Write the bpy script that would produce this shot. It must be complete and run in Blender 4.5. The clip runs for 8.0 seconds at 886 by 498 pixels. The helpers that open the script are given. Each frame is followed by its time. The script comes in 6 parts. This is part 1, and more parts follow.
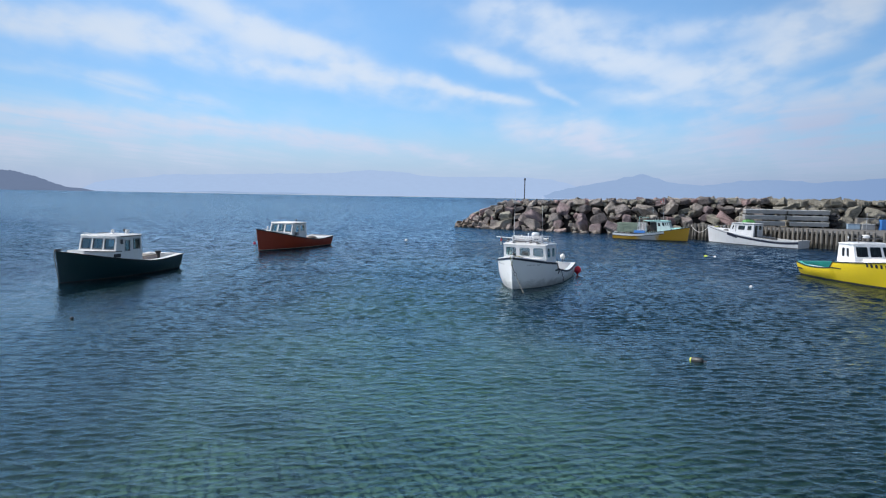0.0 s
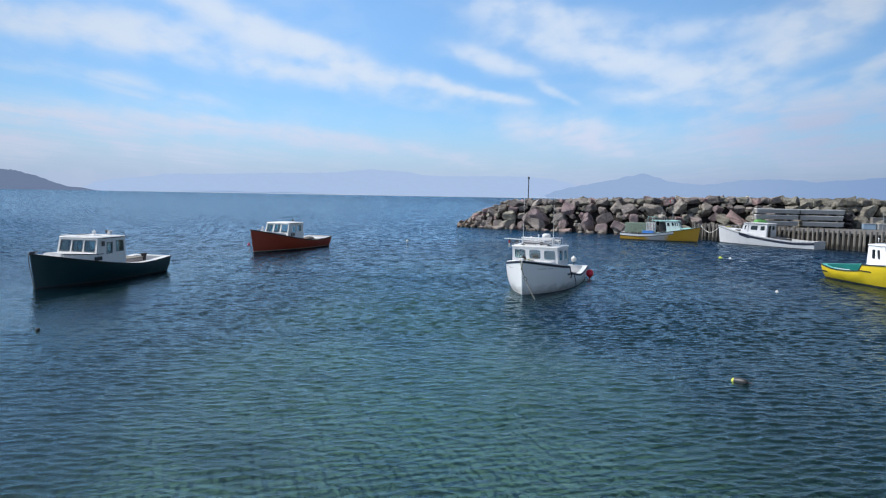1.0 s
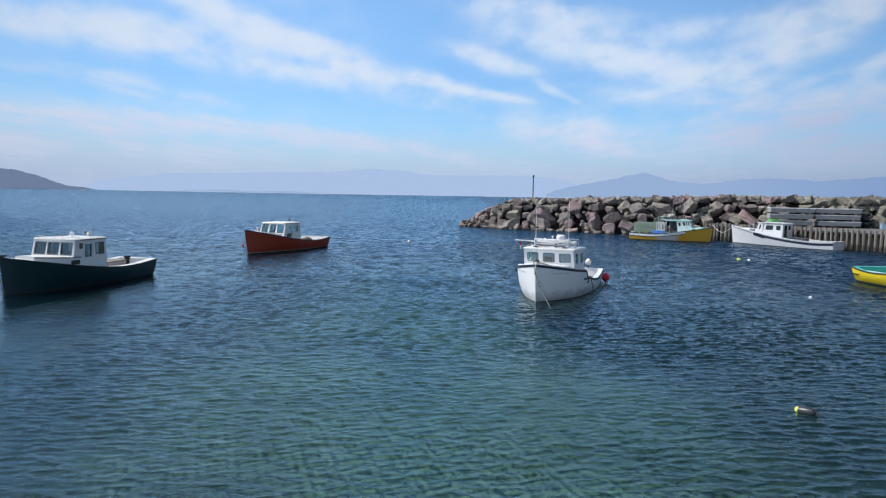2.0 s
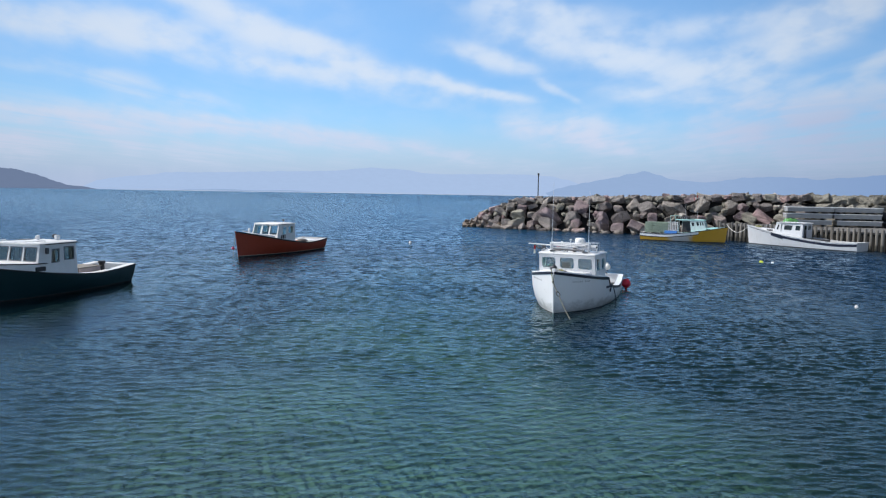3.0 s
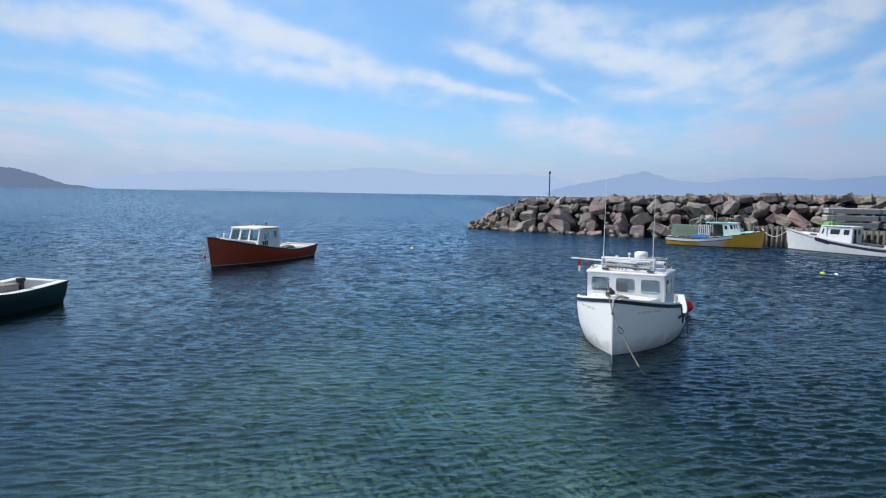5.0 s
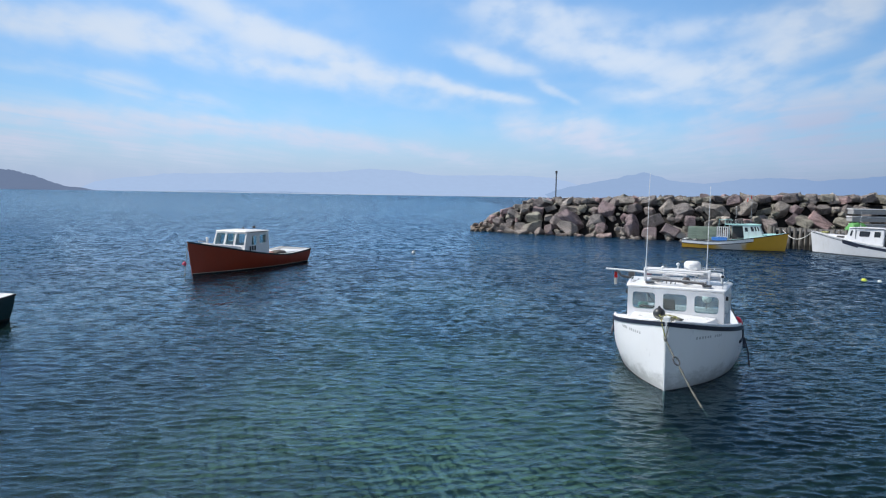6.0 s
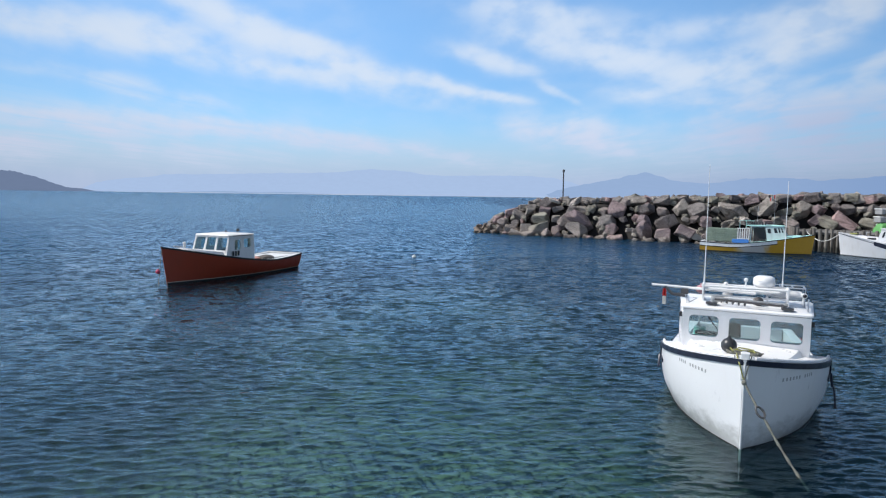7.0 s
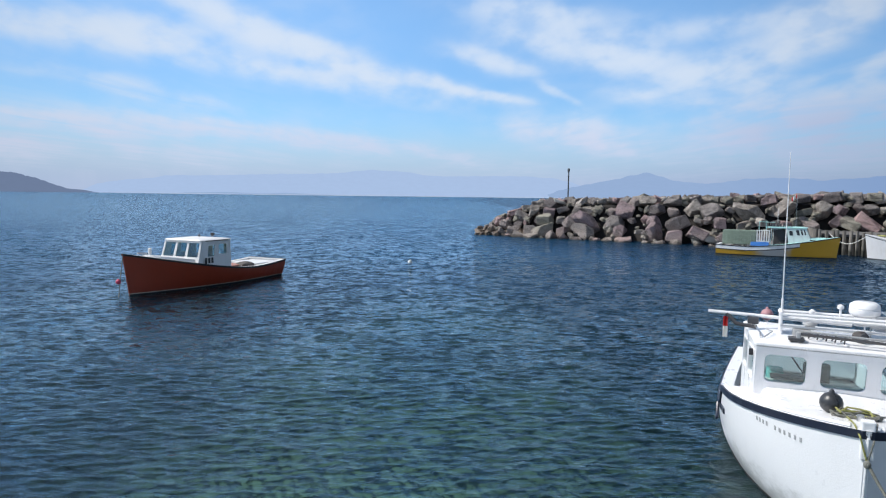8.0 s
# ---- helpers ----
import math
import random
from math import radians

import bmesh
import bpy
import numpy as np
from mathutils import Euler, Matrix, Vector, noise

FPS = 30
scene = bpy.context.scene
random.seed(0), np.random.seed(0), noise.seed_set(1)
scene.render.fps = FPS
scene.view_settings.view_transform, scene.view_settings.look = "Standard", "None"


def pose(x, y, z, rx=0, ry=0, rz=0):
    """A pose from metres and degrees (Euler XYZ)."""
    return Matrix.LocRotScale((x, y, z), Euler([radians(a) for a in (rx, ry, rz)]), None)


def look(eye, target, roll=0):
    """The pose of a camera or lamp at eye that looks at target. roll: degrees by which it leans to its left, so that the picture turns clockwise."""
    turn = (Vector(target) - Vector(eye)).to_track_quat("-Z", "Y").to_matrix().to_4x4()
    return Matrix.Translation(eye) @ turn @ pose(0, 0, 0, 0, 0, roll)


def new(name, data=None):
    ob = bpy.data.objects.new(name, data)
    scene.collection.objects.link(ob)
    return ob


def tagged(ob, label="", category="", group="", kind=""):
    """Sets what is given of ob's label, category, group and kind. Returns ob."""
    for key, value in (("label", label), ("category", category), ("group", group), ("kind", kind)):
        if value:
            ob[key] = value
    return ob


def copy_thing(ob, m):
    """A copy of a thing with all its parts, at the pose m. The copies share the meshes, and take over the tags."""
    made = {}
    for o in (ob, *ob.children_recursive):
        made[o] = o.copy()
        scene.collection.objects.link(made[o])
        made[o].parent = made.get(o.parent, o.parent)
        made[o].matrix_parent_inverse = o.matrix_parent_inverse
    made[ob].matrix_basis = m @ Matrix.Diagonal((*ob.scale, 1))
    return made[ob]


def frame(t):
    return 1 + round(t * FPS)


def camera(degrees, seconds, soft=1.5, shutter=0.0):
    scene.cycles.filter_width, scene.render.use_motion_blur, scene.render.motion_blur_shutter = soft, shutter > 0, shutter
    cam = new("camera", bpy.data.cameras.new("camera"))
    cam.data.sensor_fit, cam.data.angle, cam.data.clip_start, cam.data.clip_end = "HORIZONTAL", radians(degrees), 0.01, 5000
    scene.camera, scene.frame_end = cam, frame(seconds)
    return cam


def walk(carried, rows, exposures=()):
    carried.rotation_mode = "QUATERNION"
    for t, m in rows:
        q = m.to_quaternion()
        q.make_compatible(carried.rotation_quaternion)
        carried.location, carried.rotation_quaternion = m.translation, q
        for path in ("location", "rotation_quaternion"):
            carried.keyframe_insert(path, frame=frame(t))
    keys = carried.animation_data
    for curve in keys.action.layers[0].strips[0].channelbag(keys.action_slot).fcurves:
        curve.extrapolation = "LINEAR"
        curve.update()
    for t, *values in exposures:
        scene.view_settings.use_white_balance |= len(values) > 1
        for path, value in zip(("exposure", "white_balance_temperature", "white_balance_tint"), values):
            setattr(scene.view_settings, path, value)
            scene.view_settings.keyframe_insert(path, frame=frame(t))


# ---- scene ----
cam = camera(70.0, 8.0, 1.2)
PATH = [
    (0, (0.749, -5.293, 5.514), (0.698, -3.301, 5.348), 1.0),
    (0.5, (0.592, -3.912, 5.498), (0.54, -1.92, 5.33), 1.0),
    (1, (0.461, -2.616, 5.469), (0.408, -0.624, 5.301), 1.0),
    (1.5, (0.273, -1.273, 5.411), (0.219, 0.719, 5.242), 1.0),
    (3, (-0.308, 3.741, 5.398), (-0.364, 5.732, 5.224), 0.9),
    (3.5, (-0.508, 5.524, 5.443), (-0.564, 7.516, 5.267), 0.9),
    (4, (-0.716, 7.4, 5.384), (-0.772, 9.392, 5.209), 0.9),
    (4.5, (-0.959, 9.412, 5.385), (-1.013, 11.404, 5.209), 1.0),
    (6, (-1.645, 15.531, 5.246), (-1.698, 17.523, 5.076), 0.9),
    (6.5, (-1.809, 17.594, 5.238), (-1.864, 19.586, 5.068), 0.8),
    (7, (-1.882, 19.626, 5.189), (-1.939, 21.618, 5.02), 0.8),
    (7.5, (-1.849, 21.639, 5.157), (-1.908, 23.631, 4.99), 0.7),
    (8, (-1.8, 23.638, 5.156), (-1.86, 25.63, 4.989), 0.7),
]
walk(cam, [(t, look(eye, aim, roll)) for t, eye, aim, roll in PATH])

# ---- light: high sun from the left, thin cirrus over blue sky ----
SUN_TO = Vector((-1.0, 0.12, 1.15)).normalized()
sun_data = bpy.data.lights.new("sun", "SUN")
sun_data.energy, sun_data.angle, sun_data.color = 5.1, radians(0.6), (1.0, 0.96, 0.9)
sun = new("sun", sun_data)
sun.matrix_world = look(SUN_TO * 200, (0, 0, 0))

scene.view_settings.exposure = 0.0


def node(nt, kind, links=None):
    """A node; links gives its inputs by name or number: a socket is linked, a value is set."""
    n = nt.nodes.new(kind)
    for k, v in (links or {}).items():
        if isinstance(v, bpy.types.NodeSocket):
            nt.links.new(v, n.inputs[k])
        else:
            n.inputs[k].default_value = v
    return n


def calc(nt, op, a, b=0.0, c=0.0, clamp=False):
    n = node(nt, "ShaderNodeMath", {0: a, 1: b, 2: c})
    n.operation, n.use_clamp = op, clamp
    return n.outputs[0]


def ramp(nt, x, a, b, lo=0.0, hi=1.0):
    n = node(nt, "ShaderNodeMapRange", {"Value": x, "From Min": a, "From Max": b, "To Min": lo, "To Max": hi})
    n.interpolation_type = "SMOOTHSTEP"
    return n.outputs[0]


def mixed(nt, fac, a, b, blend="MIX"):
    n = node(nt, "ShaderNodeMix")
    n.data_type, n.blend_type = "RGBA", blend
    for k, v in ((0, fac), (6, a), (7, b)):
        if isinstance(v, bpy.types.NodeSocket):
            nt.links.new(v, n.inputs[k])
        else:
            n.inputs[k].default_value = v if k == 0 else (*v[:3], 1.0)
    return n.outputs[2]


def build_sky():
    world = bpy.data.worlds.new("sky")
    scene.world = world
    world.use_nodes = True
    nt = world.node_tree
    nt.nodes.clear()
    sky = node(nt, "ShaderNodeTexSky")
    sky.sky_type, sky.sun_disc = "NISHITA", False
    sky.sun_elevation, sky.sun_rotation = math.asin(SUN_TO.z), math.atan2(SUN_TO.x, SUN_TO.y)
    sky.air_density, sky.dust_density, sky.ozone_density = 1.0, 0.6, 2.0
    way = node(nt, "ShaderNodeTexCoord").outputs["Generated"]
    sep = node(nt, "ShaderNodeSeparateXYZ", {0: way})
    x, y, z = sep.outputs
    az = calc(nt, "MULTIPLY", calc(nt, "ARCTAN2", x, y), 57.2958)
    el = calc(nt, "MULTIPLY", calc(nt, "ARCSINE", z), 57.2958)
    up = calc(nt, "MAXIMUM", z, 0.03)
    plane = node(nt, "ShaderNodeCombineXYZ", {0: calc(nt, "DIVIDE", x, up), 1: calc(nt, "DIVIDE", y, up), 2: 0.0}).outputs[0]
    ae = node(nt, "ShaderNodeCombineXYZ", {0: az, 1: el, 2: 0.0}).outputs[0]
    # fibres of ice cloud on a high flat layer, drawn out along the wind
    turn = node(nt, "ShaderNodeMapping", {"Vector": plane, "Rotation": (0, 0, 0.28), "Scale": (0.9, 0.24, 1)}).outputs[0]
    fibre = node(nt, "ShaderNodeTexNoise", {"Vector": turn, "Scale": 1.7, "Detail": 6.0, "Roughness": 0.5, "Distortion": 0.7}).outputs[0]
    broad = node(nt, "ShaderNodeTexNoise", {"Vector": turn, "Scale": 0.5, "Detail": 4.0}).outputs[0]
    # the wander of the cloud edges
    drawn = node(nt, "ShaderNodeMapping", {"Vector": ae, "Scale": (0.6, 1.0, 1)}).outputs[0]
    wob = node(nt, "ShaderNodeTexNoise", {"Vector": drawn, "Scale": 0.22, "Detail": 4.0, "Roughness": 0.5})
    wv = node(nt, "ShaderNodeSeparateColor", {0: wob.outputs["Color"]})
    puff = node(nt, "ShaderNodeTexNoise", {"Vector": drawn, "Scale": 0.5, "Detail": 3.5, "Roughness": 0.48}).outputs[0]
    az_w = calc(nt, "ADD", az, calc(nt, "MULTIPLY", calc(nt, "SUBTRACT", wv.outputs[0], 0.5), 3.4))
    el_w = calc(nt, "ADD", el, calc(nt, "MULTIPLY", calc(nt, "SUBTRACT", wv.outputs[1], 0.5), 1.5))
    # cirrus streaks: azimuth, elevation, half length, half width, lean, strength
    total = None
    for a0, e0, ha, he, lean, power in (
            (-32.6, 12.4, 6.1, 1.06, -1, 0.85), (-24.7, 12.2, 6.2, 1.14, -6, 0.70), (-19.0, 13.7, 5.7, 1.09, -17, 0.95), (-12.4, 12.1, 6.1, 0.94, -16, 0.95), (-4.8, 10.1, 5.7, 0.57, -12, 0.85),
            (2.0, 8.9, 3.0, 0.31, -8, 0.90), (-16.7, 10.7, 6.0, 0.70, -10, 0.50), (-8.5, 9.6, 5.9, 0.96, -12, 0.30), (-26.9, 8.1, 6.9, 0.62, -9, 0.33), (-31.6, 8.8, 4.5, 0.42, 1, 0.15),
            (1.2, 12.2, 3.0, 0.84, -13, 0.55), (4.2, 11.4, 2.1, 0.56, -19, 0.50), (8.0, 9.2, 1.7, 0.33, -30, 0.34), (8.8, 13.9, 5.8, 1.52, -11, 0.80), (12.9, 11.8, 5.2, 0.99, -13, 0.72),
            (6.8, 15.6, 5.8, 0.71, -6, 0.40), (9.3, 5.6, 4.2, 1.16, -8, 1.15), (12.9, 4.6, 2.6, 0.57, -10, 0.50), (26.0, 12.3, 6.7, 1.13, 32, 0.75), (20.6, 10.6, 4.6, 1.09, 20, 0.60),
            (17.8, 8.3, 4.1, 0.63, -10, 0.50), (28.2, 7.1, 5.9, 1.56, 13, 0.75), (24.2, 9.0, 3.1, 1.07, 36, 0.50), (30.0, 13.2, 3.7, 0.83, 34, 0.45), (32.0, 10.3, 2.0, 0.49, 40, 0.50),
            (22.3, 13.8, 4.9, 0.77, 3, 0.5), (-32.0, 5.4, 7.5, 0.6, -1, 0.95), (-19.1, 5.3, 9.1, 0.6, -5, 0.95), (-6.0, 4.1, 8.5, 0.55, -7, 0.42), (-35.9, 3.3, 1.4, 0.67, -6, 0.60),
            (29.1, 4.5, 8.6, 1.72, -1, 0.55), (-29.0, 3.7, 10.3, 1.16, -1, 0.30)):
        c, s = math.cos(radians(lean)), math.sin(radians(lean))
        da, de = calc(nt, "SUBTRACT", az_w, a0), calc(nt, "SUBTRACT", el_w, e0)
        u = calc(nt, "ADD", calc(nt, "MULTIPLY", da, c / ha), calc(nt, "MULTIPLY", de, s / ha))
        v = calc(nt, "SUBTRACT", calc(nt, "MULTIPLY", de, c / he), calc(nt, "MULTIPLY", da, s / he))
        d = calc(nt, "ADD", calc(nt, "MULTIPLY", u, u), calc(nt, "MULTIPLY", v, v))
        m = calc(nt, "MULTIPLY", calc(nt, "POWER", 2.718, calc(nt, "MULTIPLY", calc(nt, "POWER", d, 1.2), -0.7)), power * 1.25)
        total = m if total is None else calc(nt, "ADD", total, m)
    # the rest of the sky carries the same streaks
    front = ramp(nt, y, 0.2, 0.5)
    rest = calc(nt, "MULTIPLY", ramp(nt, broad, 0.37, 0.64), calc(nt, "SUBTRACT", 1.0, front))
    high = calc(nt, "MULTIPLY", calc(nt, "MULTIPLY", ramp(nt, el, 16, 24), 0.3), ramp(nt, broad, 0.38, 0.68))
    total = calc(nt, "ADD", total, calc(nt, "MAXIMUM", rest, high))
    # a thin veil over the whole sky
    total = calc(nt, "ADD", total, ramp(nt, broad, 0.35, 0.65, 0.0, 0.08))
    fib = calc(nt, "MULTIPLY", ramp(nt, fibre, 0.3, 0.7, 0.5, 1.55), ramp(nt, puff, 0.3, 0.68, 0.4, 1.65))
    mask = calc(nt, "SUBTRACT", 1.0, calc(nt, "POWER", 2.718, calc(nt, "MULTIPLY", calc(nt, "MULTIPLY", total, fib), -1.15)), clamp=True)
    blue = mixed(nt, 1.0, sky.outputs[0], (1.12, 1.57, 2.04), "MULTIPLY")
    lift = [calc(nt, "MULTIPLY", calc(nt, "MULTIPLY", ramp(nt, el, 7, 17, lo, mid), ramp(nt, el, 26, 70, 1.0, hi)), ramp(nt, az, -50, -5, 0.76, 1.0))
            for lo, mid, hi in ((1.0, 1.32, 0.72), (1.0, 1.22, 0.66), (0.98, 1.08, 0.66))]
    blue = mixed(nt, 1.0, blue, node(nt, "ShaderNodeCombineXYZ", {0: lift[0], 1: lift[1], 2: lift[2]}).outputs[0], "MULTIPLY")
    # pale haze low over the water
    haze = ramp(nt, el, 0.0, 7.5, 0.97, 0.0)
    bank = mixed(nt, ramp(nt, az, 2, 26), (5.1, 6.35, 8.9), (4.2, 5.3, 8.0))
    low = mixed(nt, haze, blue, bank)
    cloud = mixed(nt, ramp(nt, el, 3.5, 9.0), (7.4, 8.0, 10.1), (8.2, 9.3, 10.9))
    cloud = mixed(nt, calc(nt, "MULTIPLY", ramp(nt, az, 12, 30), ramp(nt, el, 10, 5)), cloud, (5.9, 6.8, 9.4))
    col = mixed(nt, calc(nt, "MULTIPLY", mask, 0.93), low, cloud)
    # the sky dims away from the bright streaks ahead
    dim = calc(nt, "MULTIPLY", ramp(nt, az, -48, -18, 0.88, 1.0), ramp(nt, az, 14, 40, 1.0, 0.8))
    # darkest high up and square to the sun
    dim = calc(nt, "MULTIPLY", dim, calc(nt, "SUBTRACT", 1.0, calc(nt, "MULTIPLY", ramp(nt, el, 13, 26), ramp(nt, az, 12, 36, 0.0, 0.62))))
    col = mixed(nt, 1.0, col, node(nt, "ShaderNodeCombineXYZ", {0: dim, 1: dim, 2: dim}).outputs[0], "MULTIPLY")
    bg = node(nt, "ShaderNodeBackground", {"Color": col, "Strength": 0.085})
    nt.links.new(bg.outputs[0], node(nt, "ShaderNodeOutputWorld").inputs[0])


build_sky()


# ---- materials ----
def material(name):
    m = bpy.data.materials.new(name)
    m.use_nodes = True
    nt = m.node_tree
    return m, nt, nt.nodes["Principled BSDF"]


def surface(name, color, rough=0.4, grime=0.25, grime_color=(0.18, 0.15, 0.11), metal=0.0, scale=1.0, bump=0.15, vary=0.0, coat=0.0, streak=2.5):
    """Painted or raw surface with broad dirt, fine grain and a little relief; vary shifts each object's tone."""
    m, nt, b = material(name)
    pos = node(nt, "ShaderNodeTexCoord").outputs["Object"]
    st = node(nt, "ShaderNodeMapping", {"Vector": pos, "Scale": (streak, streak, 0.6)}).outputs[0]
    broad = node(nt, "ShaderNodeTexNoise", {"Vector": st, "Scale": 1.1 * scale, "Detail": 6.0, "Roughness": 0.65}).outputs[0]
    fine = node(nt, "ShaderNodeTexNoise", {"Vector": pos, "Scale": 28.0 * scale, "Detail": 4.0, "Roughness": 0.6}).outputs[0]
    col = mixed(nt, ramp(nt, broad, 0.46, 0.78, 0.0, grime), color, grime_color)
    col = mixed(nt, ramp(nt, fine, 0.3, 0.75, 0.0, 0.5 * grime), col, [c * 0.55 for c in color])
    if vary:
        rnd = node(nt, "ShaderNodeObjectInfo").outputs["Random"]
        col = mixed(nt, calc(nt, "MULTIPLY", rnd, vary), col, [c * 0.35 for c in color])
    nt.links.new(col, b.inputs["Base Color"])
    nt.links.new(ramp(nt, broad, 0.3, 0.8, rough * 0.8, min(1.0, rough * 1.35)), b.inputs["Roughness"])
    b.inputs["Metallic"].default_value = metal
    b.inputs["Coat Weight"].default_value = coat
    bp = node(nt, "ShaderNodeBump", {"Strength": bump, "Distance": 0.02, "Height": fine})
    nt.links.new(bp.outputs[0], b.inputs["Normal"])
    return m


def build_water():
    """Clear shallow water that turns opaque with distance: Fresnel gloss over what shines up from below."""
    m, nt, b = material("sea_water")
    nt.nodes.remove(b)
    pos = node(nt, "ShaderNodeNewGeometry").outputs["Position"]
    x, y, _ = node(nt, "ShaderNodeSeparateXYZ", {0: pos}).outputs
    # finest ripples riding on the modelled wavelets
    height = None
    for size, stretch, turn, high in ((7.0, 2.2, 0.2, 0.026), (16.0, 1.9, -0.3, 0.018)):
        v = node(nt, "ShaderNodeMapping", {"Vector": pos, "Rotation": (0, 0, turn), "Scale": (size / stretch, size, size)}).outputs[0]
        n = node(nt, "ShaderNodeTexNoise", {"Vector": v, "Scale": 1.0, "Detail": 2.0, "Roughness": 0.5, "Distortion": 0.3}).outputs[0]
        h = calc(nt, "MULTIPLY", n, high)
        height = h if height is None else calc(nt, "ADD", height, h)
    # cat's paws: patches where the wind roughens the water more
    wind = node(nt, "ShaderNodeTexNoise", {"Vector": node(nt, "ShaderNodeMapping", {"Vector": pos, "Scale": (0.03, 0.07, 1)}).outputs[0], "Scale": 1.0, "Detail": 3.0}).outputs[0]
    # fine ripples as slopes of their own, so that far water keeps its roughness; the harbour side is ruffled most
    ruffled = ramp(nt, x, 13.0, 28.0)
    far = calc(nt, "MAXIMUM", ramp(nt, y, 25.0, 50.0, 0.03, 0.9), ramp(nt, x, -14.0, -36.0, 0.03, 1.3))
    far = calc(nt, "MAXIMUM", far, calc(nt, "MULTIPLY", ruffled, 1.1))
    far = calc(nt, "MULTIPLY", far, ramp(nt, wind, 0.3, 0.7, 0.8, 1.2))
    slope = None
    for size, amp, narrow in ((0.7, 0.34, 1.0), (1.6, 0.66, 0.8), (3.6, 0.9, 0.6), (9.0, 0.8, 0.5)):
        v = node(nt, "ShaderNodeMapping", {"Vector": pos, "Scale": (size * narrow, size, size)}).outputs[0]
        c = node(nt, "ShaderNodeSeparateColor", {0: node(nt, "ShaderNodeTexNoise", {"Vector": v, "Scale": 1.0, "Detail": 2.0, "Roughness": 0.55}).outputs["Color"]})
        sx = calc(nt, "MULTIPLY", calc(nt, "MULTIPLY", calc(nt, "SUBTRACT", c.outputs[0], 0.5), far), amp)
        sy = calc(nt, "MULTIPLY", calc(nt, "MULTIPLY", calc(nt, "SUBTRACT", c.outputs[1], 0.5), far), amp * 1.2)
        slope = (sx, sy) if slope is None else (calc(nt, "ADD", slope[0], sx), calc(nt, "ADD", slope[1], sy))
    # the fronts of the wind waves are steeper than their backs
    skew = calc(nt, "MINIMUM", calc(nt, "SUBTRACT", slope[1], calc(nt, "ADD", calc(nt, "MULTIPLY", calc(nt, "ADD", ramp(nt, y, 28.0, 62.0, 0.01, 0.112), ramp(nt, y, 140.0, 900.0, 0.0, 0.07)), calc(nt, "SUBTRACT", 1.0, ruffled)), calc(nt, "MULTIPLY", ruffled, 0.19))), calc(nt, "SUBTRACT", 0.06, calc(nt, "MULTIPLY", ruffled, 0.13)))
    lean = node(nt, "ShaderNodeVectorMath", {0: node(nt, "ShaderNodeCombineXYZ", {0: slope[0], 1: skew, 2: 0.0}).outputs[0], 1: node(nt, "ShaderNodeNewGeometry").outputs["Normal"]})
    tilt = node(nt, "ShaderNodeVectorMath", {0: lean.outputs[0]})
    tilt.operation = "NORMALIZE"
    nrm = node(nt, "ShaderNodeBump", {"Distance": 1.0, "Height": height, "Strength": ramp(nt, wind, 0.3, 0.7, 0.75, 1.0), "Normal": tilt.outputs[0]}).outputs[0]
    # light scattered in the water itself takes over farther out and to both sides
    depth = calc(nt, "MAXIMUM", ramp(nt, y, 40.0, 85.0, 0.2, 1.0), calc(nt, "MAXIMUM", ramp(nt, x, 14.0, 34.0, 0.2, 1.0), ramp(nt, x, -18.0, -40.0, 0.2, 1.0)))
    # its colour goes by place: palest near, bluer far out, darker to the right
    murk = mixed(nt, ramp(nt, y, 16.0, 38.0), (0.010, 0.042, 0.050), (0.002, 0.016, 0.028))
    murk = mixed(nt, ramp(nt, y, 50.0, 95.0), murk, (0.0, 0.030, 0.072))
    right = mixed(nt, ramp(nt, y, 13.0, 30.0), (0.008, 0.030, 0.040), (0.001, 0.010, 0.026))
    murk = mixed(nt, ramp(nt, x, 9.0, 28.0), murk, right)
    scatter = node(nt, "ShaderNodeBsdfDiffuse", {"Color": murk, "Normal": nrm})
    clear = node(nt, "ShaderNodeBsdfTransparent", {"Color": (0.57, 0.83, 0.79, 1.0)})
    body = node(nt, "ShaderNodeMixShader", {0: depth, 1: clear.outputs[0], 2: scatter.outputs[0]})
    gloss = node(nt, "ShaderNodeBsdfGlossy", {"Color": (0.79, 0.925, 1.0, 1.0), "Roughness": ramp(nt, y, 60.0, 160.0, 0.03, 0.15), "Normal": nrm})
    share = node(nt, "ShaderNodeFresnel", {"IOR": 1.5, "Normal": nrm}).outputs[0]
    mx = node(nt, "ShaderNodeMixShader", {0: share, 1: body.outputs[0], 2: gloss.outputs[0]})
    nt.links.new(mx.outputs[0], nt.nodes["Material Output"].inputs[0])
    return m


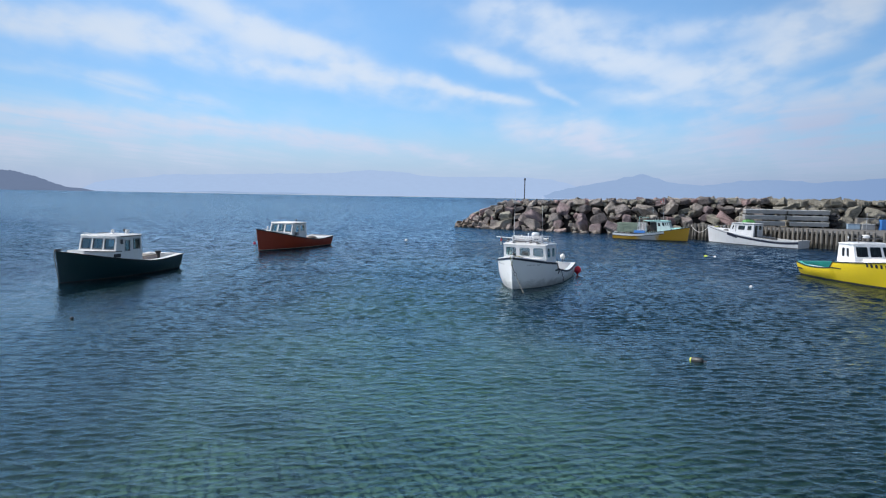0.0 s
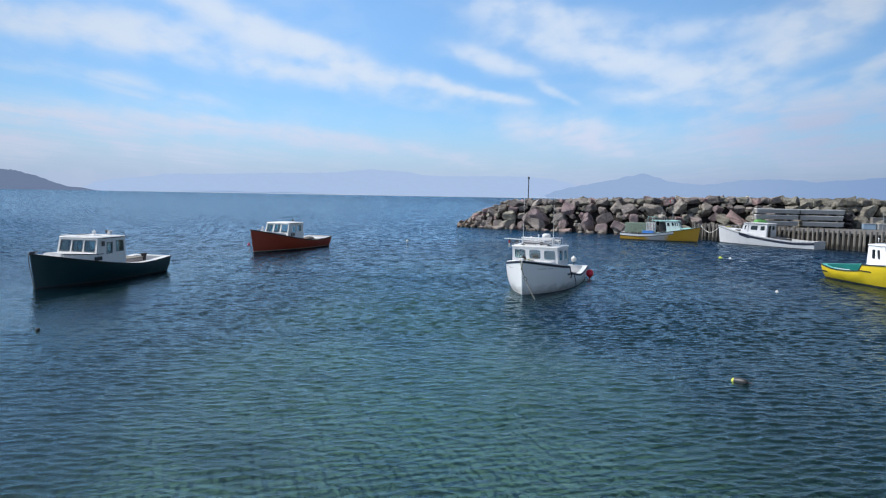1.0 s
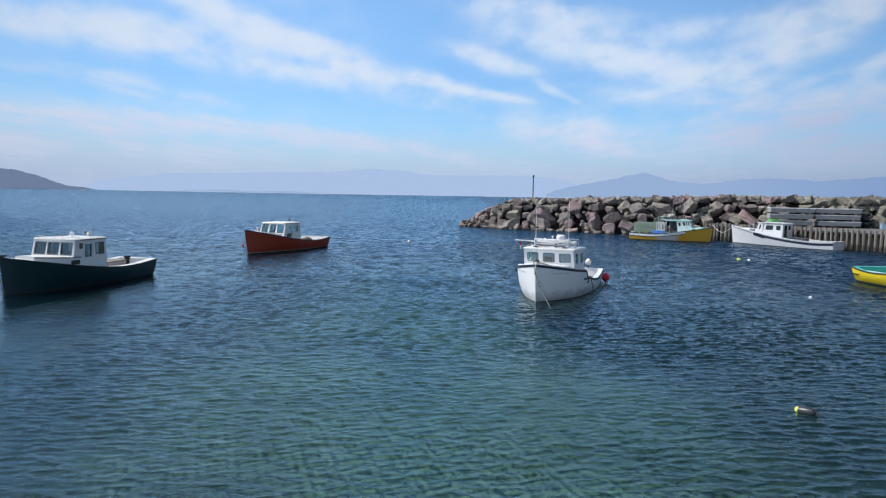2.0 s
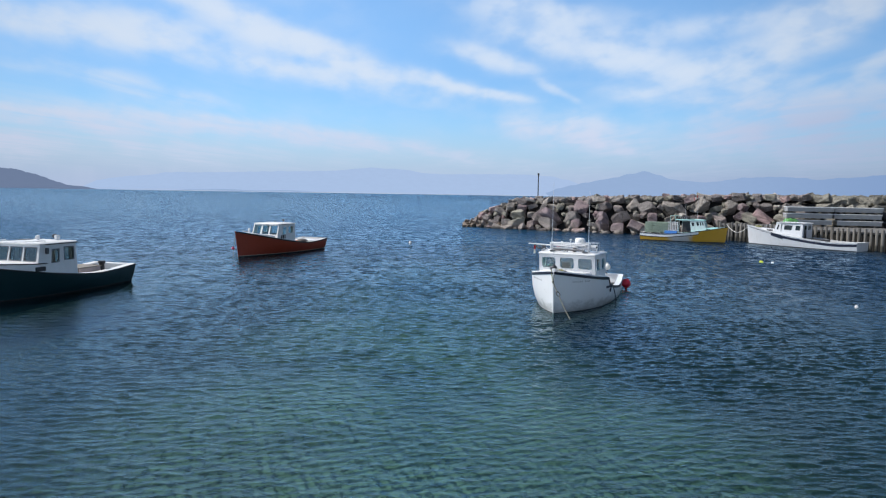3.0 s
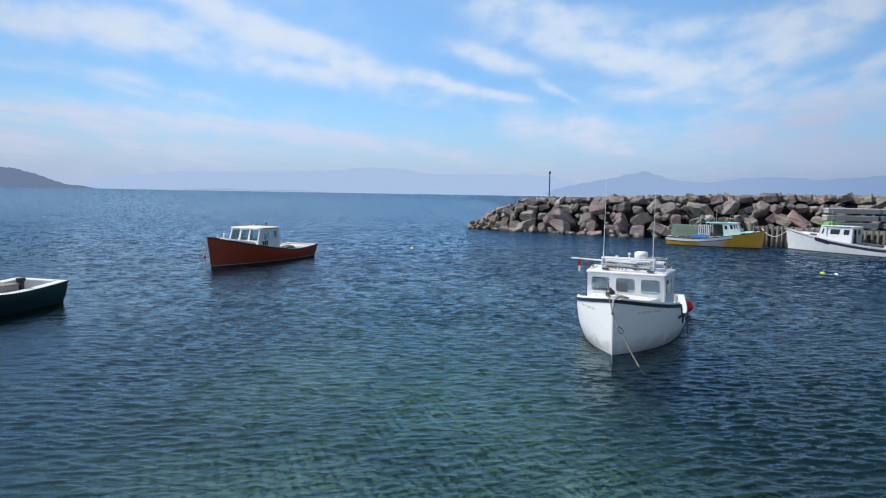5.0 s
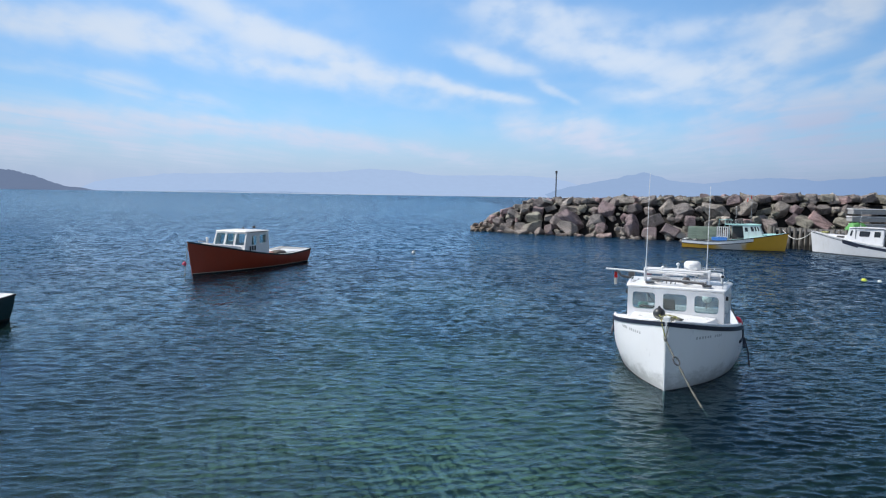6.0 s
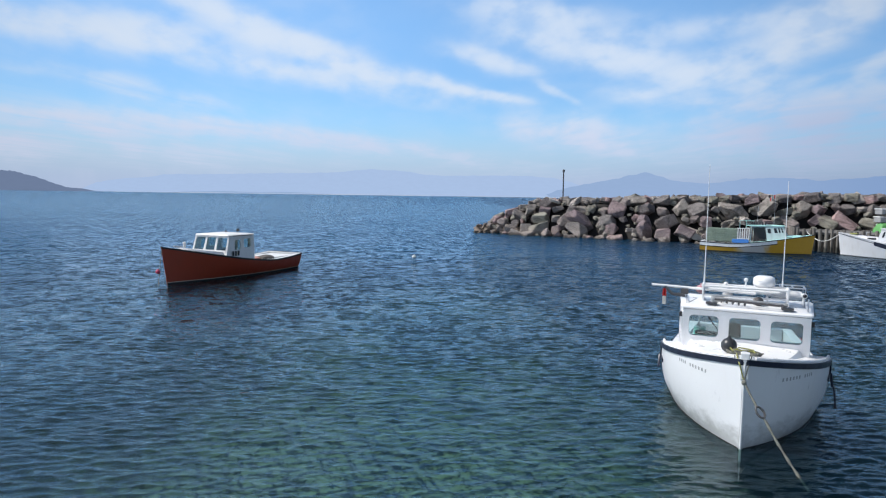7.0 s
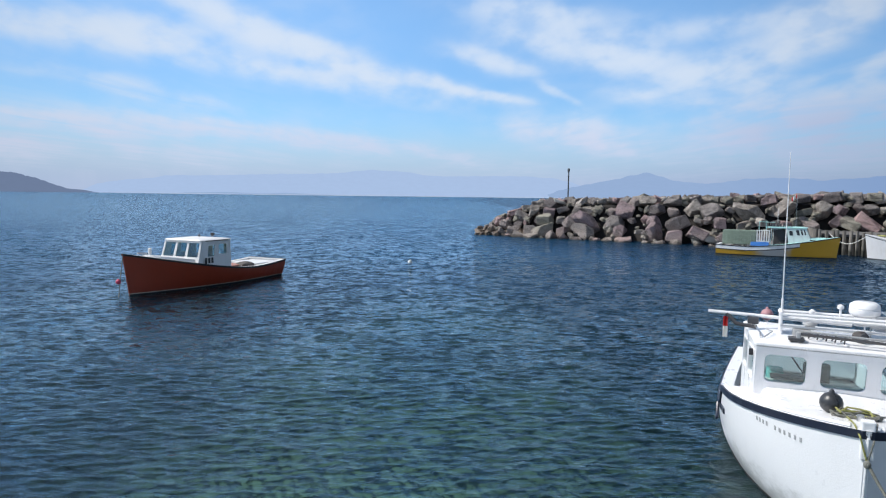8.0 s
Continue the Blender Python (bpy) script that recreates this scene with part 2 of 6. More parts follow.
def build_seabed():
    """Sand with dark weed beds; the weed is dense towards the harbour side."""
    m, nt, b = material("sand_and_weed")
    pos = node(nt, "ShaderNodeNewGeometry").outputs["Position"]
    x, y, _ = node(nt, "ShaderNodeSeparateXYZ", {0: pos}).outputs
    bed = node(nt, "ShaderNodeTexNoise", {"Vector": pos, "Scale": 0.11, "Detail": 5.0, "Roughness": 0.6}).outputs[0]
    fine = node(nt, "ShaderNodeTexNoise", {"Vector": pos, "Scale": 1.6, "Detail": 6.0, "Roughness": 0.65}).outputs[0]
    edge = calc(nt, "ADD", x, calc(nt, "MULTIPLY", calc(nt, "SUBTRACT", bed, 0.5), 9.0))
    east = calc(nt, "ADD", edge, ramp(nt, y, 21.0, 29.0, 0.0, 4.5))
    bar = calc(nt, "MULTIPLY", ramp(nt, edge, -13.0, -5.0), ramp(nt, east, 11.0, 4.0))
    sand = calc(nt, "MULTIPLY", calc(nt, "MULTIPLY", ramp(nt, bed, 0.32, 0.55, 0.35, 1.0), bar), ramp(nt, y, 28.0, 46.0, 1.0, 0.55))
    weed = mixed(nt, ramp(nt, y, 9.0, 24.0), (0.062, 0.066, 0.068), (0.022, 0.028, 0.024))
    col = mixed(nt, sand, weed, (0.33, 0.34, 0.26))
    col = mixed(nt, ramp(nt, fine, 0.4, 0.7, 0.0, 0.45), col, (0.04, 0.045, 0.03))
    nt.links.new(col, b.inputs["Base Color"])
    b.inputs["Roughness"].default_value = 0.95
    return m


def build_rock():
    m, nt, b = material("armour_stone")
    pos = node(nt, "ShaderNodeTexCoord").outputs["Object"]
    world = node(nt, "ShaderNodeNewGeometry").outputs["Position"]
    rnd = node(nt, "ShaderNodeObjectInfo").outputs["Random"]
    r = node(nt, "ShaderNodeValToRGB", {0: rnd})
    cr = r.color_ramp
    cr.interpolation = "CONSTANT"
    stops = ((0.0, (0.25, 0.225, 0.215)), (0.18, (0.32, 0.27, 0.255)), (0.34, (0.15, 0.132, 0.134)), (0.48, (0.37, 0.33, 0.295)), (0.6, (0.30, 0.285, 0.235)),
             (0.72, (0.46, 0.315, 0.31)), (0.86, (0.30, 0.225, 0.235)), (0.94, (0.56, 0.50, 0.45)))
    while len(cr.elements) < len(stops):
        cr.elements.new(1.0)
    for e, (p, c) in zip(cr.elements, stops):
        e.position, e.color = p, (*c, 1)
    off = node(nt, "ShaderNodeVectorMath", {0: pos, 1: world}).outputs[0]
    broad = node(nt, "ShaderNodeTexNoise", {"Vector": off, "Scale": 0.9, "Detail": 7.0, "Roughness": 0.7}).outputs[0]
    fine = node(nt, "ShaderNodeTexNoise", {"Vector": off, "Scale": 9.0, "Detail": 8.0, "Roughness": 0.7}).outputs[0]
    col = mixed(nt, ramp(nt, broad, 0.42, 0.64, 0.0, 0.6), r.outputs[0], (0.045, 0.038, 0.038))
    col = mixed(nt, ramp(nt, fine, 0.5, 0.68, 0.0, 0.5), col, (0.48, 0.42, 0.39))
    # weed and wet at the tide line
    z = node(nt, "ShaderNodeSeparateXYZ", {0: world}).outputs[2]
    tide = calc(nt, "ADD", z, calc(nt, "MULTIPLY", broad, -1.2))
    # stones washed pale and pinkish above the tide line, weedy below it
    col = mixed(nt, calc(nt, "MULTIPLY", ramp(nt, tide, 1.1, 0.1, 0.0, 0.75), ramp(nt, fine, 0.38, 0.6)), col, (0.45, 0.375, 0.335))
    col = mixed(nt, ramp(nt, tide, -0.25, -0.6, 0.0, 0.85), col, (0.05, 0.042, 0.032))
    nt.links.new(col, b.inputs["Base Color"])
    b.inputs["Roughness"].default_value = 0.85
    hgt = calc(nt, "ADD", calc(nt, "MULTIPLY", broad, 0.9), calc(nt, "MULTIPLY", fine, 0.8))
    nt.links.new(node(nt, "ShaderNodeBump", {"Strength": 1.0, "Distance": 0.3, "Height": hgt}).outputs[0], b.inputs["Normal"])
    return m


def build_hull_white():
    """White gelcoat with a grey scum line and scuffs low on the hull."""
    m = surface("stained_white_gelcoat", (0.74, 0.745, 0.765), 0.34, 0.06, (0.42, 0.36, 0.27), coat=0.12)
    nt = m.node_tree
    b = nt.nodes["Principled BSDF"]
    pos = node(nt, "ShaderNodeTexCoord").outputs["Object"]
    st = node(nt, "ShaderNodeMapping", {"Vector": pos, "Scale": (1.6, 1.6, 2.6)}).outputs[0]
    n = node(nt, "ShaderNodeTexNoise", {"Vector": st, "Scale": 1.3, "Detail": 7.0, "Roughness": 0.7}).outputs[0]
    z = node(nt, "ShaderNodeSeparateXYZ", {0: pos}).outputs[2]
    scum = ramp(nt, calc(nt, "SUBTRACT", z, calc(nt, "MULTIPLY", n, 1.1)), 0.05, -0.5, 0.0, 0.62)
    old = b.inputs["Base Color"].links[0].from_socket
    nt.links.new(mixed(nt, scum, old, (0.20, 0.20, 0.19)), b.inputs["Base Color"])
    return m


def build_glass(name, tint, gloss):
    m, nt, b = material(name)
    nt.nodes.remove(b)
    clear = node(nt, "ShaderNodeBsdfTransparent", {0: (*tint, 1)})
    shine = node(nt, "ShaderNodeBsdfGlossy", {"Color": (1, 1, 1, 1), "Roughness": 0.03})
    facing = node(nt, "ShaderNodeLayerWeight", {"Blend": 0.5}).outputs["Facing"]
    share = calc(nt, "ADD", calc(nt, "MULTIPLY", calc(nt, "POWER", facing, 5.0), 0.9), 0.05)
    mx = node(nt, "ShaderNodeMixShader", {0: calc(nt, "MULTIPLY", share, gloss, clamp=True), 1: clear.outputs[0], 2: shine.outputs[0]})
    nt.links.new(mx.outputs[0], nt.nodes["Material Output"].inputs[0])
    return m


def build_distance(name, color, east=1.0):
    """Land far off as a plain glow: sea haze is put into its colour, deeper towards the east."""
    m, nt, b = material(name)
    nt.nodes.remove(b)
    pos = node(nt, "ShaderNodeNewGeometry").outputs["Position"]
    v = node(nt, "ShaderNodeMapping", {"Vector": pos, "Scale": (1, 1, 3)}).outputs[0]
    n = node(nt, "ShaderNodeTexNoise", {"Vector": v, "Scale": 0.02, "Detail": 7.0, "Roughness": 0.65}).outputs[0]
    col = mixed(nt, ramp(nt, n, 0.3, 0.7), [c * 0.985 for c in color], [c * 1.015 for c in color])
    # deeper colour to the east stands in for thinner haze
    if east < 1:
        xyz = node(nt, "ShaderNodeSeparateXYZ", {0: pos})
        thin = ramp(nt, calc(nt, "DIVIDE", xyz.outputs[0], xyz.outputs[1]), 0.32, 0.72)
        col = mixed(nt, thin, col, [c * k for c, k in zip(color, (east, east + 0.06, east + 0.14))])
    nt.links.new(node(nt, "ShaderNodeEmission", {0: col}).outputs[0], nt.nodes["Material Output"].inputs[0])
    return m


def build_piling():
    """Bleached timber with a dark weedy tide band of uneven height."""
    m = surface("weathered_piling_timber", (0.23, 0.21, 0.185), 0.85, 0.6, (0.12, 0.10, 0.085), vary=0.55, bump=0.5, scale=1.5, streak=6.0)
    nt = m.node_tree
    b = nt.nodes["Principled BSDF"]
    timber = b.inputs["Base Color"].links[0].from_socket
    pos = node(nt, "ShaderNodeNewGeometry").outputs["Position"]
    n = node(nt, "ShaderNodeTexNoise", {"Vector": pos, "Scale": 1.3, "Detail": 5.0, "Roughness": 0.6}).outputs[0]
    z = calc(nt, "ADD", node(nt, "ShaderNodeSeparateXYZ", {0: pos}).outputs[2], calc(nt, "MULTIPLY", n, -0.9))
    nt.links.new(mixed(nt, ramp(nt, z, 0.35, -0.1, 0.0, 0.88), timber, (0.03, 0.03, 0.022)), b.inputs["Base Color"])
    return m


WATER = build_water()
SEABED = build_seabed()
ROCK = build_rock()
PALE_ROCK = surface("bleached_stone", (0.50, 0.46, 0.41), 0.85, 0.5, (0.28, 0.24, 0.21), vary=0.3, bump=0.8, scale=0.6)
TAN_ROCK = surface("tan_stone", (0.20, 0.155, 0.12), 0.85, 0.6, (0.14, 0.11, 0.09), vary=0.7, bump=0.8, scale=0.6)
GLASS = build_glass("window_glass", (0.66, 0.78, 0.79), 1.3)
MID_GLASS = build_glass("smoky_window_glass", (0.48, 0.60, 0.60), 1.8)
DARK_GLASS = build_glass("tinted_window_glass", (0.16, 0.20, 0.22), 1.4)
WHITE = surface("white_gelcoat", (0.78, 0.78, 0.79), 0.32, 0.06, (0.42, 0.36, 0.27), coat=0.15)
WHITE_HULL = build_hull_white()
OLD_WHITE = surface("weathered_white_paint", (0.70, 0.70, 0.70), 0.45, 0.2, (0.42, 0.37, 0.30))
CREAM = surface("cream_deck_paint", (0.5, 0.46, 0.38), 0.6, 0.35)
BLACK = surface("black_rubber", (0.022, 0.022, 0.026), 0.55, 0.2, (0.10, 0.10, 0.10))
SLATE = surface("slate_window_trim", (0.13, 0.14, 0.15), 0.45, 0.2)
NAVY = surface("navy_stripe_paint", (0.012, 0.016, 0.035), 0.4, 0.15, (0.08, 0.08, 0.09))
GREEN = surface("dark_green_hull_paint", (0.006, 0.030, 0.036), 0.35, 0.18, (0.03, 0.05, 0.05), coat=0.2)
RED = surface("rust_red_hull_paint", (0.27, 0.036, 0.013), 0.45, 0.3, (0.16, 0.05, 0.03))
YELLOW = surface("yellow_hull_paint", (0.78, 0.57, 0.018), 0.35, 0.12, (0.6, 0.45, 0.08), coat=0.2)
TEAL = surface("turquoise_deck_paint", (0.10, 0.52, 0.46), 0.45, 0.2)
PALE_TEAL = surface("pale_turquoise_paint", (0.38, 0.66, 0.63), 0.45, 0.2)
ANTIFOUL = surface("dark_bottom_paint", (0.02, 0.02, 0.02), 0.7, 0.3, (0.05, 0.06, 0.03))
GREY = surface("grey_paint", (0.34, 0.35, 0.36), 0.5, 0.3)
METAL = surface("brushed_aluminium", (0.62, 0.63, 0.64), 0.35, 0.2, (0.3, 0.3, 0.3), metal=0.9)
DARK_METAL = surface("dark_steel", (0.09, 0.09, 0.095), 0.45, 0.3, (0.14, 0.08, 0.05), metal=0.5)
WOOD = surface("weathered_wood", (0.27, 0.245, 0.215), 0.85, 0.65, (0.12, 0.10, 0.085), vary=0.5, bump=0.5, scale=1.5, streak=6.0)
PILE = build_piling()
CONCRETE = surface("old_concrete", (0.13, 0.125, 0.12), 0.85, 0.4, (0.22, 0.2, 0.18), bump=0.4)
DOCK_GREY = surface("grey_dock_siding", (0.35, 0.36, 0.37), 0.6, 0.4, (0.27, 0.26, 0.24), vary=0.25)
TRAP = surface("green_trap_mesh", (0.27, 0.34, 0.27), 0.6, 0.4, (0.14, 0.16, 0.12))
LIME = surface("bright_green_tarpaulin", (0.10, 0.30, 0.09), 0.6, 0.25, (0.07, 0.25, 0.05))
BLUE = surface("blue_plastic", (0.05, 0.20, 0.55), 0.45, 0.2, (0.04, 0.1, 0.3))
FLOAT_RED = surface("red_float_plastic", (0.62, 0.02, 0.05), 0.4, 0.15, (0.3, 0.02, 0.03))
FLOAT_WHITE = surface("white_float_plastic", (0.78, 0.77, 0.74), 0.4, 0.25)
FLOAT_BLACK = surface("black_float_plastic", (0.03, 0.032, 0.035), 0.32, 0.25, (0.1, 0.1, 0.1))
FLOAT_YELLOW = surface("lime_yellow_float_plastic", (0.62, 0.68, 0.06), 0.45, 0.2)
ROPE = surface("worn_rope", (0.19, 0.19, 0.165), 0.9, 0.6, (0.05, 0.05, 0.04), scale=4.0, bump=0.6)
ROPE_YELLOW = surface("yellow_rope", (0.30, 0.30, 0.10), 0.85, 0.4, scale=4.0, bump=0.6)
INTERIOR = surface("cabin_interior_paint", (0.72, 0.72, 0.70), 0.6, 0.2)
FLOAT_PINK = surface("faded_pink_float_plastic", (0.42, 0.22, 0.24), 0.5, 0.4)
FLOAT_PINKRED = surface("sun_bleached_red_plastic", (0.55, 0.05, 0.12), 0.45, 0.2)
FLAG_RED = surface("red_cloth", (0.60, 0.03, 0.03), 0.8, 0.2)
# far land glows in colours that have the sea haze mixed in
FAR_HILL = build_distance("headland_painted_haze", (0.155, 0.21, 0.335))
FAR_RIDGE = build_distance("mountains_painted_haze", (0.398, 0.53, 0.775), 0.6)
FAR_PEAK = build_distance("peaks_painted_haze", (0.305, 0.43, 0.665), 0.75)
FAR_STRIP = build_distance("pale_horizon_strip", (0.50, 0.60, 0.76))


# ---- mesh helpers ----
def thing(name, m=None, label="", category="", group="", kind="", data=None):
    ob = new(name, data)
    if m is not None:
        ob.matrix_world = m
    return tagged(ob, label, category, group, kind)


def to_mesh(name, bm, mat, smooth=False):
    me = bpy.data.meshes.new(name)
    bmesh.ops.recalc_face_normals(bm, faces=bm.faces)
    bm.to_mesh(me)
    bm.free()
    me.materials.append(mat)
    if smooth:
        me.shade_smooth()
        me.set_sharp_from_angle(angle=radians(smooth if smooth is not True else 40))
    return me


def part(name, bm, mat, parent, label="", smooth=False):
    ob = new(name, to_mesh(name, bm, mat, smooth))
    ob.parent = parent
    return tagged(ob, label)


def box(bm, c, size, m=None, bevel=0.0):
    """An upright box about c, optionally turned by m and with chamfered edges."""
    t = Matrix.Translation(c) @ Matrix.Diagonal((*size, 1))
    geo = bmesh.ops.create_cube(bm, size=1.0, matrix=(m @ t) if m is not None else t)
    if bevel:
        edges = list({e for v in geo["verts"] for e in v.link_edges})
        bmesh.ops.bevel(bm, geom=edges, offset=bevel, segments=2, affect="EDGES", profile=0.6)
    return bm


def tube(bm, pts, r, n=8, close=False):
    """A round bar along points; r is one radius or one for each point."""
    pts = [Vector(p) for p in pts]
    rings, side = [], None
    for i, p in enumerate(pts):
        a, b = pts[max(i - 1, 0)], pts[min(i + 1, len(pts) - 1)]
        if close:
            a, b = pts[i - 1], pts[(i + 1) % len(pts)]
        d = (b - a).normalized()
        ref = Vector((0, 0, 1)) if abs(d.z) < 0.9 else Vector((1, 0, 0))
        u = d.cross(ref).normalized()
        if side is not None and u.dot(side) < 0:
            u = -u
        side = u
        w = d.cross(u)
        rr = r[i] if isinstance(r, (list, tuple)) else r
        rings.append([bm.verts.new(p + (u * math.cos(k * 2 * math.pi / n) + w * math.sin(k * 2 * math.pi / n)) * rr) for k in range(n)])
    pairs = list(zip(rings, rings[1:])) + ([(rings[-1], rings[0])] if close else [])
    for a, b in pairs:
        for k in range(n):
            bm.faces.new((a[k], a[(k + 1) % n], b[(k + 1) % n], b[k]))
    if not close:
        bm.faces.new(rings[0][::-1]), bm.faces.new(rings[-1])
    return bm


def lathe(bm, profile, n=16, m=None):
    """A turned shape from (radius, height) pairs, from bottom to top."""
    m = m if m is not None else Matrix()
    rings = []
    for r, z in profile:
        rings.append([bm.verts.new(m @ Vector((r * math.cos(k * 2 * math.pi / n), r * math.sin(k * 2 * math.pi / n), z))) for k in range(n)])
    for a, b in zip(rings, rings[1:]):
        for k in range(n):
            bm.faces.new((a[k], a[(k + 1) % n], b[(k + 1) % n], b[k]))
    bm.faces.new(rings[0][::-1]), bm.faces.new(rings[-1])
    return bm


def ball(r, squash=1.0, n=7):
    return [(max(0.004, r * math.sin(math.pi * i / n)), -r * squash * math.cos(math.pi * i / n)) for i in range(n + 1)]


def prism(bm, outline, z0, z1, m=None):
    """An outline in x, y pulled up from z0 to z1."""
    m = m if m is not None else Matrix()
    lo = [bm.verts.new(m @ Vector((x, y, z0))) for x, y in outline]
    hi = [bm.verts.new(m @ Vector((x, y, z1))) for x, y in outline]
    n = len(outline)
    bm.faces.new(lo[::-1]), bm.faces.new(hi)
    for k in range(n):
        bm.faces.new((lo[k], lo[(k + 1) % n], hi[(k + 1) % n], hi[k]))
    return bm


def strip(bm, rows, close=False):
    """A skin over rows of points, all rows of one length."""
    vs = [[bm.verts.new(p) for p in row] for row in rows]
    for a, b in zip(vs, vs[1:]):
        for k in range(len(a) - (0 if close else 1)):
            k2 = (k + 1) % len(a)
            bm.faces.new((a[k], a[k2], b[k2], b[k]))
    return vs


def rounded(w, h, r, n=4):
    """The outline of a rectangle with round corners about the origin."""
    out = []
    for cx, cy, a0 in ((w / 2 - r, h / 2 - r, 0), (-w / 2 + r, h / 2 - r, 90), (-w / 2 + r, -h / 2 + r, 180), (w / 2 - r, -h / 2 + r, 270)):
        for i in range(n + 1):
            a = radians(a0 + 90 * i / n)
            out.append((cx + r * math.cos(a), cy + r * math.sin(a)))
    return out


# ---- sea: one sheet to the horizon, finer where it lies near ----
def spaced(lo, hi, step, ends, grow, cap, far_grow):
    """Even steps from lo to hi, then ever wider ones out to the ends."""
    mid = list(np.arange(lo, hi, step))
    for sign in (1, -1):
        edge, width, end = (mid[-1], step, ends[1]) if sign > 0 else (mid[0], step, ends[0])
        out = []
        while sign * (end - edge) > 0:
            width *= grow if width < cap else far_grow
            edge += sign * width
            out.append(edge)
        mid = mid + out if sign > 0 else out[::-1] + mid
    return np.array(mid)


def build_sea():
    xs = spaced(-11.0, 13.0, 0.062, (-4800, 4800), 1.02, 0.5, 1.25)
    ys = spaced(5.0, 38.0, 0.056, (-400, 4900), 1.0095, 0.7, 1.25)
    gx, gy = np.meshgrid(xs, ys)
    grain = np.maximum(np.gradient(xs)[None, :] * 0.8, np.gradient(ys)[:, None])
    rng = np.random.RandomState(5)
    dx, dy, z = np.zeros_like(gx), np.zeros_like(gx), np.zeros_like(gx)
    count = 96
    for i in range(count):
        wave = 0.13 * (0.66 / 0.13) ** ((i + rng.rand()) / count)
        way = radians(90 + (12 if i % 2 else -14)) + rng.randn() * (0.2 if i % 4 else 0.45)
        k = 2 * math.pi / wave
        c, s = math.cos(way), math.sin(way)
        steep = 0.272 * math.sqrt(2.0 / count) * rng.uniform(0.5, 1.4) * min(1.0, wave / 0.16) * min(1.0, 0.3 / wave) ** 1.1
        fade = np.clip((wave / grain - 2.0) / 1.2, 0, 1)
        phase = k * (gx * c + gy * s) + rng.rand() * 6.28
        high = steep / k * fade
        z += high * np.sin(phase)
        run = 0.9 * high * np.cos(phase)
        dx += c * run
        dy += s * run
    # cat's paws: the wind roughens some stretches more than others
    paw = np.zeros_like(gx)
    for _ in range(9):
        wave, way = rng.uniform(7, 26), radians(90) + rng.randn() * 0.7
        paw += np.sin(2 * math.pi / wave * (gx * math.cos(way) * 0.6 + gy * math.sin(way)) + rng.rand() * 6.28)
    paw = np.clip(1.0 + 0.06 * paw, 0.6, 1.4)
    z, gx, gy = z * paw, gx + dx * paw, gy + dy * paw
    rows, cols = gx.shape
    co = np.stack([gx, gy, z], -1).reshape(-1, 3)
    idx = np.arange(rows * cols).reshape(rows, cols)
    quads = np.stack([idx[:-1, :-1], idx[:-1, 1:], idx[1:, 1:], idx[1:, :-1]], -1).reshape(-1, 4)
    me = bpy.data.meshes.new("water")
    me.vertices.add(len(co))
    me.vertices.foreach_set("co", co.ravel())
    me.loops.add(quads.size)
    me.loops.foreach_set("vertex_index", quads.ravel())
    me.polygons.add(len(quads))
    me.polygons.foreach_set("loop_start", np.arange(0, quads.size, 4))
    me.update(calc_edges=True)
    me.shade_smooth()
    me.materials.append(WATER)
    tagged(new("water", me), "rippled blue-green harbour water reaching the horizon", "water", kind="structure")


build_sea()


def build_bed():
    """The floor of the harbour, a gently rolling sheet under the shallow water."""
    bm = bmesh.new()
    rows = []
    for i in range(45):
        y = -20 + 3.0 * i
        rows.append([(x, y, -1.55 - 0.012 * max(0, y - 30) + 0.25 * noise.noise((x * 0.13, y * 0.13, 0.4))) for x in np.linspace(-66, 78, 49).tolist()])
    strip(bm, rows)
    tagged(new("seabed", to_mesh("seabed", bm, SEABED, 60)), "sandy harbour floor with dark weed beds", "seabed", kind="structure")


build_bed()


# ---- distant land ----
def ridge(name, mat, x0, x1, y, heights, label, depth=250.0, seed=0):
    """A far range of hills from x0 to x1 with its skyline through evenly spaced heights."""
    bm = bmesh.new()
    n = 160
    rows = []
    for i in range(n + 1):
        t = i / n
        f = t * (len(heights) - 1)
        k = min(int(f), len(heights) - 2)
        w = f - k
        w = w * w * (3 - 2 * w)
        h = heights[k] * (1 - w) + heights[k + 1] * w
        h *= 1 + 0.06 * noise.noise((t * 18 + seed, 0.3, seed)) + 0.03 * noise.noise((t * 70, 1.3, seed))
        x = x0 + (x1 - x0) * t
        rows.append([(x, y - depth, -2), (x, y - depth * 0.4, h * 0.6), (x, y, max(h, 0.5)), (x, y + depth, -2)])
    strip(bm, rows)
    ob = new(name, to_mesh(name, bm, mat, 60))
    return tagged(ob, label, "hills", kind="structure")


ridge("backdrop_headland", FAR_HILL, -3100, -2135, 3600, (148, 147, 146, 146, 144, 138, 132, 127, 123, 119, 115, 110, 104, 92, 81, 68, 50, 38, 22, 19, 16, 1), "wooded headland with blue sea haze painted into its colour", 150, 3)
ridge("backdrop_mountains", FAR_RIDGE, -2590, 968, 4450, (67, 85, 97, 109, 121, 132, 133, 134, 135, 137, 140, 143, 146, 150, 160, 168, 174, 170, 167, 148, 147, 147, 147, 147, 146, 146, 136, 114, 82, 46), "mountain range with pale blue haze painted into its colour", 250, 7)
ridge("backdrop_peaks", FAR_PEAK, 555, 3675, 4300, (30, 54, 76, 97, 114, 131, 156, 177, 150, 125, 115, 108, 117, 130, 144, 147, 148, 150, 145, 139, 145, 152, 159, 166, 173, 176, 180, 184, 188, 191, 193, 195, 197, 199), "peaks beyond the bay with blue haze painted into their colour", 250, 11)
